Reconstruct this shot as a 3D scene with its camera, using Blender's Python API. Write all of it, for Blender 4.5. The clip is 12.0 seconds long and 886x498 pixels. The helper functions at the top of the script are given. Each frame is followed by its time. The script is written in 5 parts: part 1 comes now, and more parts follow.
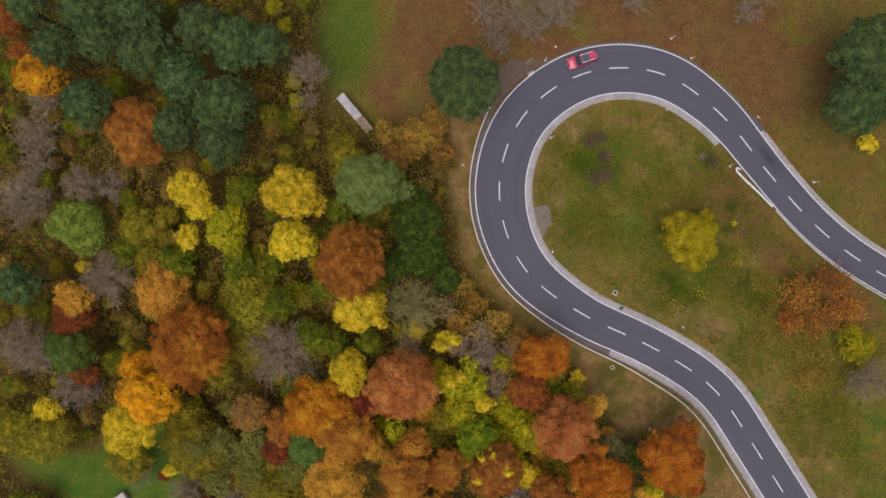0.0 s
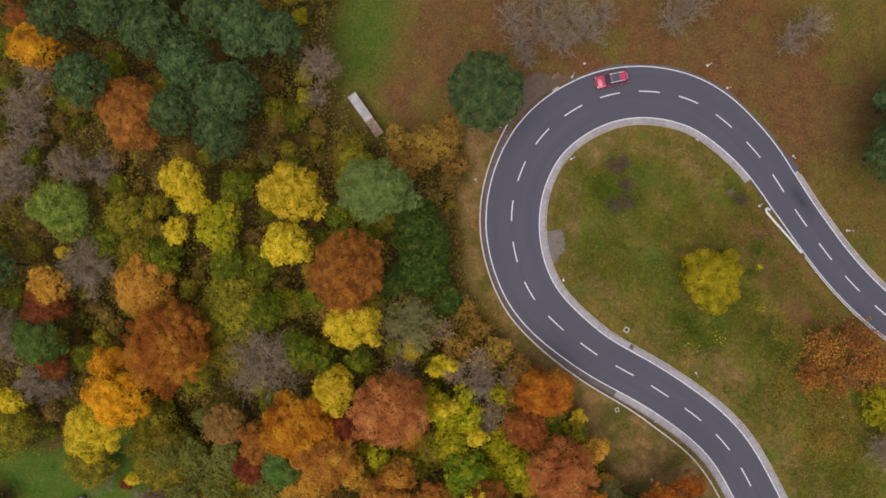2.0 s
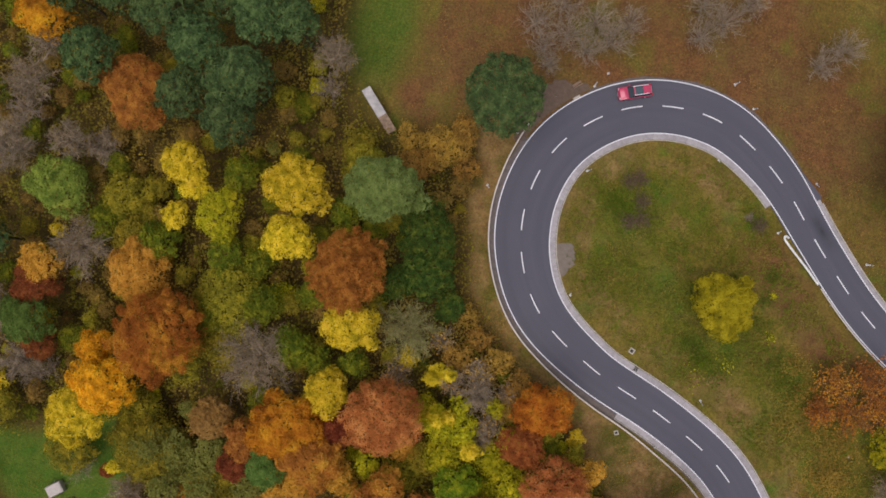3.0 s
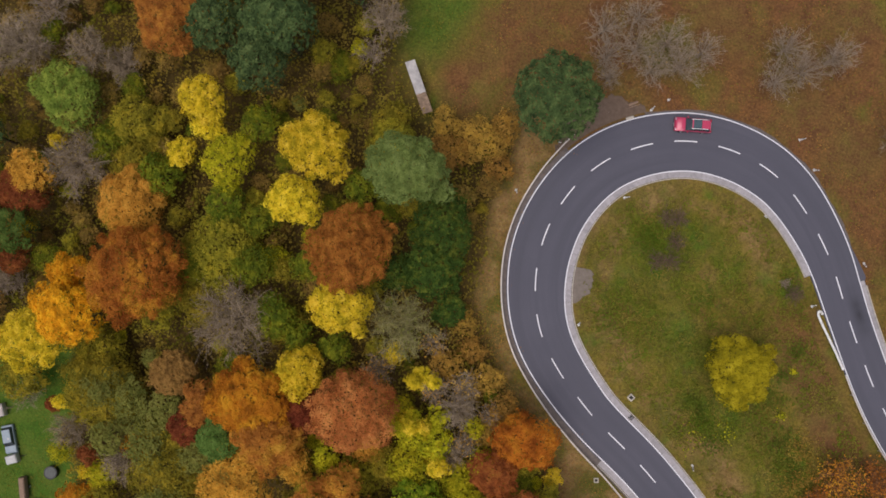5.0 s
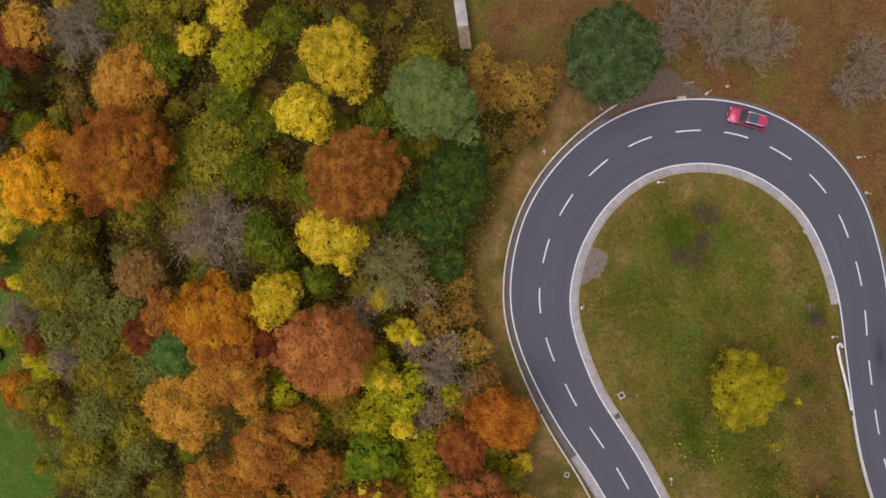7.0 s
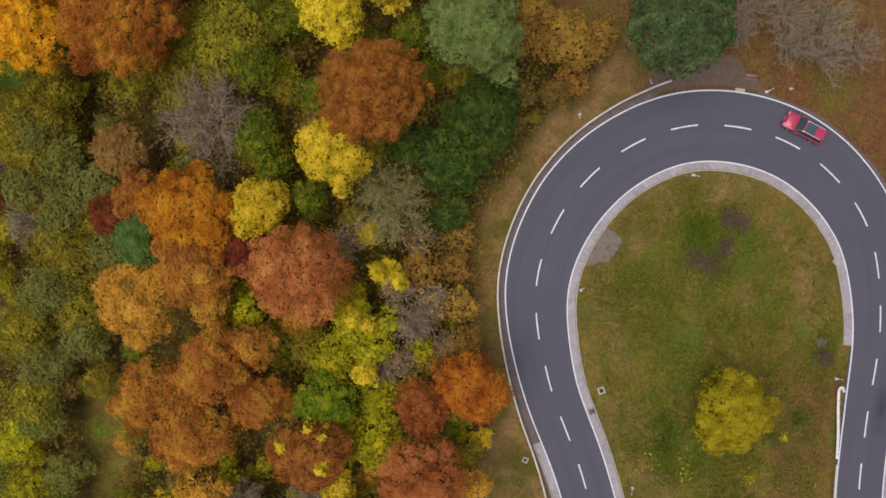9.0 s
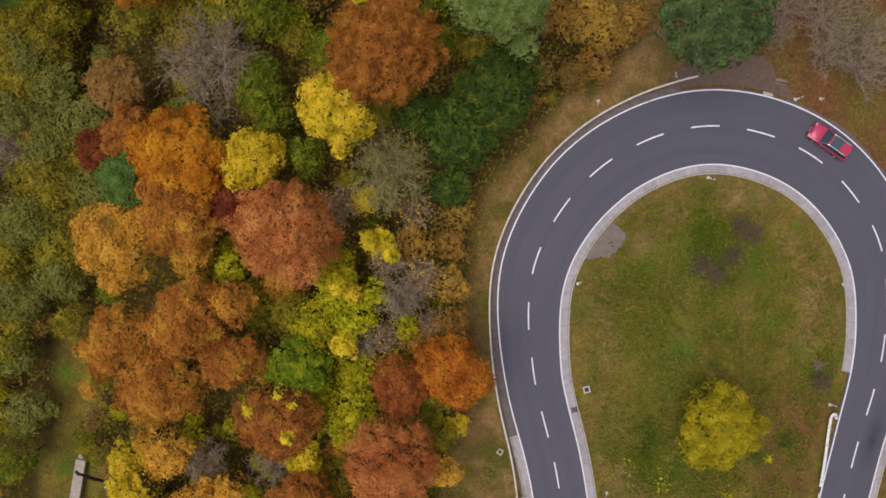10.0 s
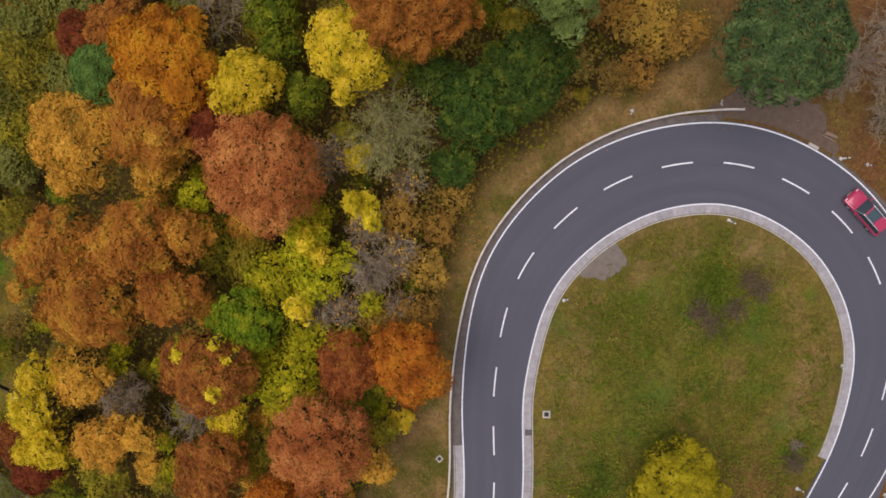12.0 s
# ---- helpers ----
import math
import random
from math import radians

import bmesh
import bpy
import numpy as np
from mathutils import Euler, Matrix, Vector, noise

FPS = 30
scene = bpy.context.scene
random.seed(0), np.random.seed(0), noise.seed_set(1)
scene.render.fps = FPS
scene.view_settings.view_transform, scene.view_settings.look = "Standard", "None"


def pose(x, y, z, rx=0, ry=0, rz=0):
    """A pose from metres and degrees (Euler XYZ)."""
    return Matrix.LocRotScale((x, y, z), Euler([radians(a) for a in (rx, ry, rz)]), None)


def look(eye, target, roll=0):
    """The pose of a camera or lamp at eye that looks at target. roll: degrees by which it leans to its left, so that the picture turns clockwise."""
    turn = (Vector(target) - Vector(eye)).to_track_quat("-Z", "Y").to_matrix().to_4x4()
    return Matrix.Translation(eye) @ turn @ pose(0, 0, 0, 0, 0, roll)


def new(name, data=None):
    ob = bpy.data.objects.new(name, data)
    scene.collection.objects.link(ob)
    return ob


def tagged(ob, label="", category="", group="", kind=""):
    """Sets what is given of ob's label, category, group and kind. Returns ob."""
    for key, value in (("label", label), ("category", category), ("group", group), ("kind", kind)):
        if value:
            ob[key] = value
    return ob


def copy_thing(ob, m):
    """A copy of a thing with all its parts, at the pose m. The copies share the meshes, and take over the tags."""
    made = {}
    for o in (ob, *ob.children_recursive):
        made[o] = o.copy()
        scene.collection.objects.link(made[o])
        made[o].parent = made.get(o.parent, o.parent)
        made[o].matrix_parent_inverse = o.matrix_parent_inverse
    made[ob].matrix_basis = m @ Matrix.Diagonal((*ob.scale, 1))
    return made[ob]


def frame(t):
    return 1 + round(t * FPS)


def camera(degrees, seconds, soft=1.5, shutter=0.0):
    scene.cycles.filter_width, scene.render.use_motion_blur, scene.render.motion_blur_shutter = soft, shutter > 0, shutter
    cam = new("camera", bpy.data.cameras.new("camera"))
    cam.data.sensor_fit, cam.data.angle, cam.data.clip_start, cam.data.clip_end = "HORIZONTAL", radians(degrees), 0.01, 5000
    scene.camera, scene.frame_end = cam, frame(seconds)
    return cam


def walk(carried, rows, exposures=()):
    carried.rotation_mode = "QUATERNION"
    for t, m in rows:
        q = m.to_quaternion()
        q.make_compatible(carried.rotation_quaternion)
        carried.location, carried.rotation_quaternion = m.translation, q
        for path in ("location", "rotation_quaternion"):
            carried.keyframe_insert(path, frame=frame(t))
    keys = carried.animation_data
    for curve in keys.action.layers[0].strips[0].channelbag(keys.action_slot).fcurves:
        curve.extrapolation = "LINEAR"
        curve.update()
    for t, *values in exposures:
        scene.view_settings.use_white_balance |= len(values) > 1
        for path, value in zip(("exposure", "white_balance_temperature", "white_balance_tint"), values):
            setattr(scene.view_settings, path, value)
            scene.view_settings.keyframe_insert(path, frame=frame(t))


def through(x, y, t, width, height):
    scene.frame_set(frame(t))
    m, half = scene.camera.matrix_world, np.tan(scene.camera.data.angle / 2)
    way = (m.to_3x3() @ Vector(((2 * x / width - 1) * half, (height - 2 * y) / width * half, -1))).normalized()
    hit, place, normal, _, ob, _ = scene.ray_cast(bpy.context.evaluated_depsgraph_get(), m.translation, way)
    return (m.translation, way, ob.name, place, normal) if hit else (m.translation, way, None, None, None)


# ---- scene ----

# ---------------------------------------------------------------- camera
cam = camera(62.0, 12.0, soft=1.7)
PATH = [
    (0, 1.250, 0.738, 114.698, -0.414, 0.235, 0.711),
    (0.5, 0.901, 0.215, 112.815, 0.244, 0.164, 1.627),
    (1, 0.761, -0.025, 110.901, 0.731, 0.098, 2.755),
    (1.5, 0.637, 0.054, 109.006, 1.064, 0.115, 4.091),
    (2, 0.476, 0.429, 107.218, 1.107, 0.143, 5.715),
    (2.5, 0.195, 1.152, 105.572, 1.028, 0.188, 7.457),
    (4.5, -1.441, 1.110, 98.260, 1.372, 0.040, 19.034),
    (5, -1.137, 0.316, 96.433, 1.316, 0.196, 21.931),
    (5.5, -1.095, -0.251, 94.613, 0.909, 0.226, 24.623),
    (6, -0.703, -1.132, 92.749, 0.628, 0.254, 27.229),
    (6.5, -0.535, -1.957, 90.816, 0.035, 0.181, 29.919),
    (7, -0.803, -2.577, 88.747, -0.766, -0.082, 33.069),
    (8.8, 0.062, -4.437, 82.408, -3.273, -0.046, 44.430),
    (9.5, 0.614, -4.889, 80.260, -4.169, 0.149, 48.758),
    (10, 1.079, -4.961, 78.474, -4.839, 0.361, 52.066),
    (10.5, 1.131, -4.662, 76.693, -5.313, 0.584, 54.975),
    (11, 1.209, -4.710, 75.099, -5.720, 0.656, 58.627),
    (11.5, 1.413, -4.671, 73.447, -5.971, 0.839, 61.810),
    (12, 1.802, -5.270, 71.632, -5.924, 0.554, 65.296),
]
EXPOSURE = 0.0  # the clip grows a little lighter as the camera comes down
walk(cam, [(t, pose(x, y, z, rx, ry, rz)) for t, x, y, z, rx, ry, rz in PATH],
     [(0.0, EXPOSURE - 0.02), (6.0, EXPOSURE), (12.0, EXPOSURE + 0.06)])

# ---------------------------------------------------------------- overcast daylight
SUN_ELEVATION, SUN_TURN = radians(74), radians(210)
world = bpy.data.worlds.new("overcast_sky")
scene.world = world
world.use_nodes = True
wn = world.node_tree
sky = wn.nodes.new("ShaderNodeTexSky")
sky.sky_type = "NISHITA"
sky.sun_disc = False
sky.sun_elevation, sky.sun_rotation = SUN_ELEVATION, SUN_TURN
sky.air_density, sky.dust_density, sky.ozone_density = 1.0, 5.0, 0.6
wn.links.new(sky.outputs[0], wn.nodes["Background"].inputs[0])
wn.nodes["Background"].inputs[1].default_value = 0.10
sun = new("sun", bpy.data.lights.new("sun", "SUN"))
sun.data.energy, sun.data.angle, sun.data.color = 1.9, radians(55), (1.0, 0.955, 0.965)
sun.matrix_world = look((0, 0, 0), (math.sin(SUN_TURN) * -math.cos(SUN_ELEVATION), math.cos(SUN_TURN) * -math.cos(SUN_ELEVATION), -math.sin(SUN_ELEVATION)))


# ---------------------------------------------------------------- materials
def nodes_of(name):
    m = bpy.data.materials.new(name)
    m.use_nodes = True
    nt = m.node_tree
    return m, nt, nt.nodes["Principled BSDF"]


def mixed(nt, fac, a, b):
    n = nt.nodes.new("ShaderNodeMix")
    n.data_type = "RGBA"
    for slot, v in ((n.inputs["Factor"], fac), (n.inputs[6], a), (n.inputs[7], b)):
        if isinstance(v, (tuple, list)):
            slot.default_value = (*v, 1.0)
        elif isinstance(v, float):
            slot.default_value = v
        else:
            nt.links.new(v, slot)
    return n.outputs[2]


def noise_node(nt, scale, detail=4.0, rough=0.6, lo=0.35, hi=0.65, coords="Object", distortion=0.0, stretch=None):
    tc = nt.nodes.new("ShaderNodeTexCoord")
    n = nt.nodes.new("ShaderNodeTexNoise")
    n.inputs["Scale"].default_value, n.inputs["Detail"].default_value = scale, detail
    n.inputs["Roughness"].default_value, n.inputs["Distortion"].default_value = rough, distortion
    out = tc.outputs[coords]
    if stretch:
        mp = nt.nodes.new("ShaderNodeMapping")
        mp.inputs["Scale"].default_value = stretch
        nt.links.new(out, mp.inputs[0])
        out = mp.outputs[0]
    nt.links.new(out, n.inputs["Vector"])
    r = nt.nodes.new("ShaderNodeMapRange")
    r.inputs["From Min"].default_value, r.inputs["From Max"].default_value = lo, hi
    nt.links.new(n.outputs["Fac"], r.inputs["Value"])
    return r.outputs[0]


def bump(nt, bsdf, height, strength, distance):
    b = nt.nodes.new("ShaderNodeBump")
    b.inputs["Strength"].default_value, b.inputs["Distance"].default_value = strength, distance
    nt.links.new(height, b.inputs["Height"])
    nt.links.new(b.outputs[0], bsdf.inputs["Normal"])


def ramp(nt, fac, colours):
    r = nt.nodes.new("ShaderNodeValToRGB")
    els = r.color_ramp.elements
    while len(els) < len(colours):
        els.new(0.5)
    for i, c in enumerate(colours):
        els[i].position, els[i].color = i / (len(colours) - 1), (*c, 1.0)
    nt.links.new(fac, r.inputs[0])
    return r.outputs[0]


def plain(name, colour, rough=0.6, metal=0.0, scale=3.0, vary=0.25, coat=0.0):
    m, nt, b = nodes_of(name)
    dark = tuple(c * (1 - vary) for c in colour)
    f = noise_node(nt, scale, 6)
    nt.links.new(mixed(nt, f, dark, colour), b.inputs["Base Color"])
    b.inputs["Roughness"].default_value, b.inputs["Metallic"].default_value = rough, metal
    b.inputs["Coat Weight"].default_value = coat
    if rough > 0.9:
        b.inputs["Specular IOR Level"].default_value = 0.05
    return m


def foliage(name, colours, rough=0.85, through=0.40, patch=0.35, gain=1.16):
    """Leaves that differ one by one, by patches of the crown and from tree to tree."""
    m, nt, b = nodes_of(name)
    geo = nt.nodes.new("ShaderNodeNewGeometry")
    info = nt.nodes.new("ShaderNodeObjectInfo")
    n1 = noise_node(nt, patch, 3, 0.55, lo=0.33, hi=0.67)
    add = nt.nodes.new("ShaderNodeMath")
    add.operation = "MULTIPLY_ADD"
    nt.links.new(geo.outputs["Random Per Island"], add.inputs[0])
    add.inputs[1].default_value = 0.16
    half = nt.nodes.new("ShaderNodeMath")
    half.operation = "MULTIPLY"
    half.inputs[1].default_value = 0.80
    nt.links.new(n1, half.inputs[0])
    nt.links.new(half.outputs[0], add.inputs[2])
    c = ramp(nt, add.outputs[0], colours)
    hsv = nt.nodes.new("ShaderNodeHueSaturation")
    h = nt.nodes.new("ShaderNodeMapRange")
    h.inputs["To Min"].default_value, h.inputs["To Max"].default_value = 0.491, 0.509
    nt.links.new(info.outputs["Random"], h.inputs[0])
    nt.links.new(h.outputs[0], hsv.inputs["Hue"])
    v = nt.nodes.new("ShaderNodeMapRange")
    v.inputs["To Min"].default_value, v.inputs["To Max"].default_value = 0.88 * gain, 1.1 * gain
    nt.links.new(info.outputs["Random"], v.inputs[0])
    nt.links.new(v.outputs[0], hsv.inputs["Value"])
    nt.links.new(c, hsv.inputs["Color"])
    nt.links.new(hsv.outputs[0], b.inputs["Base Color"])
    b.inputs["Roughness"].default_value = rough
    b.inputs["Specular IOR Level"].default_value = 0.06
    tr = nt.nodes.new("ShaderNodeBsdfTranslucent")
    nt.links.new(hsv.outputs[0], tr.inputs[0])
    mx = nt.nodes.new("ShaderNodeMixShader")
    mx.inputs[0].default_value = through
    nt.links.new(b.outputs[0], mx.inputs[1])
    nt.links.new(tr.outputs[0], mx.inputs[2])
    nt.links.new(mx.outputs[0], nt.nodes["Material Output"].inputs[0])
    return m


def asphalt_material():
    m, nt, b = nodes_of("asphalt")
    big = noise_node(nt, 0.12, 4, lo=0.3, hi=0.7)
    fine = noise_node(nt, 9.0, 6, 0.8)
    tracks = noise_node(nt, 1.0, 3, coords="UV", stretch=(0.9, 0.02, 1.0), lo=0.35, hi=0.7)
    c = mixed(nt, big, (0.071, 0.069, 0.090), (0.084, 0.081, 0.104))
    c = mixed(nt, tracks, c, (0.066, 0.064, 0.083))
    # a soft darker patch on the outer lane of the upper road: across, along
    uv = nt.nodes.new("ShaderNodeTexCoord")
    mp = nt.nodes.new("ShaderNodeMapping")
    mp.inputs["Location"].default_value, mp.inputs["Scale"].default_value = (1.45 / 1.5, -25.6 / 5.0, 0), (1 / 1.5, 1 / 5.0, 1)
    nt.links.new(uv.outputs["UV"], mp.inputs[0])
    spot = nt.nodes.new("ShaderNodeTexGradient")
    spot.gradient_type = "QUADRATIC_SPHERE"
    nt.links.new(mp.outputs[0], spot.inputs[0])
    c = mixed(nt, spot.outputs["Fac"], c, (0.026, 0.026, 0.034))
    g = mixed(nt, fine, (0.85, 0.85, 0.85), (1.12, 1.12, 1.12))
    mul = nt.nodes.new("ShaderNodeMix")
    mul.data_type, mul.blend_type = "RGBA", "MULTIPLY"
    mul.inputs["Factor"].default_value = 1.0
    nt.links.new(c, mul.inputs[6])
    nt.links.new(g, mul.inputs[7])
    nt.links.new(mul.outputs[2], b.inputs["Base Color"])
    b.inputs["Roughness"].default_value = 0.8
    bump(nt, b, fine, 0.3, 0.01)
    return m


def concrete_material(name, a, c):
    m, nt, b = nodes_of(name)
    info = nt.nodes.new("ShaderNodeObjectInfo")
    f = noise_node(nt, 1.6, 6, 0.7)
    col = mixed(nt, f, a, c)
    hsv = nt.nodes.new("ShaderNodeHueSaturation")
    v = nt.nodes.new("ShaderNodeMapRange")
    v.inputs["To Min"].default_value, v.inputs["To Max"].default_value = 0.86, 1.08
    nt.links.new(info.outputs["Random"], v.inputs[0])
    nt.links.new(v.outputs[0], hsv.inputs["Value"])
    nt.links.new(col, hsv.inputs["Color"])
    nt.links.new(hsv.outputs[0], b.inputs["Base Color"])
    b.inputs["Roughness"].default_value = 0.85
    bump(nt, b, noise_node(nt, 14, 4), 0.2, 0.01)
    return m


def ground_material():
    """Grass, leaf litter, dry verge and forest floor, mixed by the weights that the sheet carries."""
    m, nt, b = nodes_of("ground")
    at = nt.nodes.new("ShaderNodeAttribute")
    at.attribute_name = "zones"
    sep = nt.nodes.new("ShaderNodeSeparateColor")
    nt.links.new(at.outputs["Color"], sep.inputs[0])
    wide = noise_node(nt, 0.11, 4, lo=0.38, hi=0.64, distortion=0.6)
    mid = noise_node(nt, 0.5, 5, 0.65, lo=0.35, hi=0.68)
    fine = noise_node(nt, 3.2, 6, 0.75, lo=0.3, hi=0.72)
    grass = mixed(nt, wide, (0.116, 0.106, 0.014), (0.204, 0.148, 0.026))
    grass = mixed(nt, noise_node(nt, 0.17, 5, lo=0.52, hi=0.66), grass, (0.070, 0.138, 0.010))
    grass = mixed(nt, noise_node(nt, 0.27, 5, lo=0.54, hi=0.74), grass, (0.230, 0.155, 0.046))
    grass = mixed(nt, noise_node(nt, 0.62, 6, 0.7, lo=0.46, hi=0.70), grass, (0.130, 0.082, 0.026))
    grass = mixed(nt, noise_node(nt, 0.9, 6, 0.75, lo=0.52, hi=0.72, stretch=(1.0, 0.6, 1.0)), grass, (0.052, 0.072, 0.010))
    litter = mixed(nt, wide, (0.185, 0.084, 0.032), (0.158, 0.112, 0.030))
    litter = mixed(nt, mid, litter, (0.125, 0.060, 0.026))
    litter = mixed(nt, noise_node(nt, 0.085, 4, lo=0.55, hi=0.68, distortion=0.8), litter, (0.140, 0.118, 0.024))
    verge = mixed(nt, mid, (0.175, 0.105, 0.038), (0.320, 0.198, 0.086))
    verge = mixed(nt, noise_node(nt, 0.2, 4, lo=0.44, hi=0.62), verge, (0.105, 0.095, 0.020))
    forest = mixed(nt, mid, (0.056, 0.038, 0.012), (0.118, 0.078, 0.022))
    lawn = mixed(nt, mid, (0.052, 0.112, 0.012), (0.100, 0.135, 0.020))
    grass = mixed(nt, at.outputs["Alpha"], grass, lawn)
    c = mixed(nt, sep.outputs[0], grass, litter)
    c = mixed(nt, sep.outputs[1], c, verge)
    c = mixed(nt, sep.outputs[2], c, forest)
    g = mixed(nt, fine, (0.52, 0.52, 0.52), (1.42, 1.42, 1.42))
    mul = nt.nodes.new("ShaderNodeMix")
    mul.data_type, mul.blend_type = "RGBA", "MULTIPLY"
    mul.inputs["Factor"].default_value = 1.0
    nt.links.new(c, mul.inputs[6])
    nt.links.new(g, mul.inputs[7])
    nt.links.new(mul.outputs[2], b.inputs["Base Color"])
    b.inputs["Roughness"].default_value = 0.95
    b.inputs["Specular IOR Level"].default_value = 0.1
    bump(nt, b, fine, 0.7, 0.12)
    return m


ASPHALT = asphalt_material()
PAINT = plain("road_paint", (0.78, 0.77, 0.80), 0.6, scale=2.5, vary=0.18)
KERB = concrete_material("gutter_concrete", (0.26, 0.238, 0.245), (0.375, 0.345, 0.35))
STONE = concrete_material("kerb_stone", (0.36, 0.32, 0.27), (0.50, 0.45, 0.38))
GROUND = ground_material()
GRAVEL = concrete_material("gravel", (0.100, 0.062, 0.040), (0.148, 0.100, 0.070))
PADDING = concrete_material("paved_pad", (0.150, 0.118, 0.094), (0.205, 0.168, 0.138))
SHOULDER = concrete_material("dusty_shoulder", (0.086, 0.070, 0.064), (0.150, 0.118, 0.100))
GALVANISED = plain("galvanised_steel", (0.62, 0.55, 0.49), 0.6, 0.1, 1.5, 0.25)
WHITE = plain("white_plastic", (0.78, 0.76, 0.74), 0.45)
BLACK = plain("black_plastic", (0.015, 0.015, 0.016), 0.5)
IRON = plain("cast_iron", (0.035, 0.033, 0.033), 0.6, 0.6)
TIMBER = plain("weathered_timber", (0.26, 0.17, 0.115), 0.85, scale=5)
RED = plain("red_car_paint", (0.46, 0.030, 0.088), 0.28, 0.1, coat=1.0, vary=0.06)
GLASS = plain("dark_glass", (0.030, 0.038, 0.046), 0.12, 0.0, vary=0.1, coat=0.4)
ROOFGLASS = plain("roof_glass", (0.055, 0.085, 0.100), 0.2, 0.0, vary=0.1, coat=0.4)
CHROME = plain("brushed_aluminium", (0.70, 0.70, 0.72), 0.3, 0.8, vary=0.1)
RUBBER = plain("tyre_rubber", (0.02, 0.02, 0.02), 0.9)
LAMP_RED = plain("tail_lamp", (0.35, 0.01, 0.01), 0.2, coat=1.0)
LAMP_WHITE = plain("head_lamp", (0.75, 0.76, 0.8), 0.1, coat=1.0)
SILVER = plain("silver_blue_paint", (0.24, 0.29, 0.34), 0.6, 0.0, coat=0.1, vary=0.12)
ALGAE = plain("dull_pond_water", (0.060, 0.066, 0.062), 0.55, vary=0.5, scale=3)
VAN = plain("dull_white_sheet", (0.46, 0.45, 0.44), 0.55, vary=0.2)
CREAM = plain("cream_panel", (0.42, 0.37, 0.34), 0.5, vary=0.2)
BARK = plain("bark", (0.120, 0.090, 0.060), 0.95, scale=4, vary=0.5)
TWIG = plain("grey_twigs", (0.350, 0.270, 0.185), 0.95, scale=2, vary=0.35)
RUDDY = plain("reddish_twigs", (0.290, 0.140, 0.062), 0.95, scale=2, vary=0.35)
TWIG_OLIVE = plain("olive_twigs", (0.310, 0.275, 0.115), 0.95, scale=2, vary=0.35)
TWIG_PALE = plain("pale_twigs", (0.360, 0.280, 0.205), 0.95, scale=2, vary=0.35)

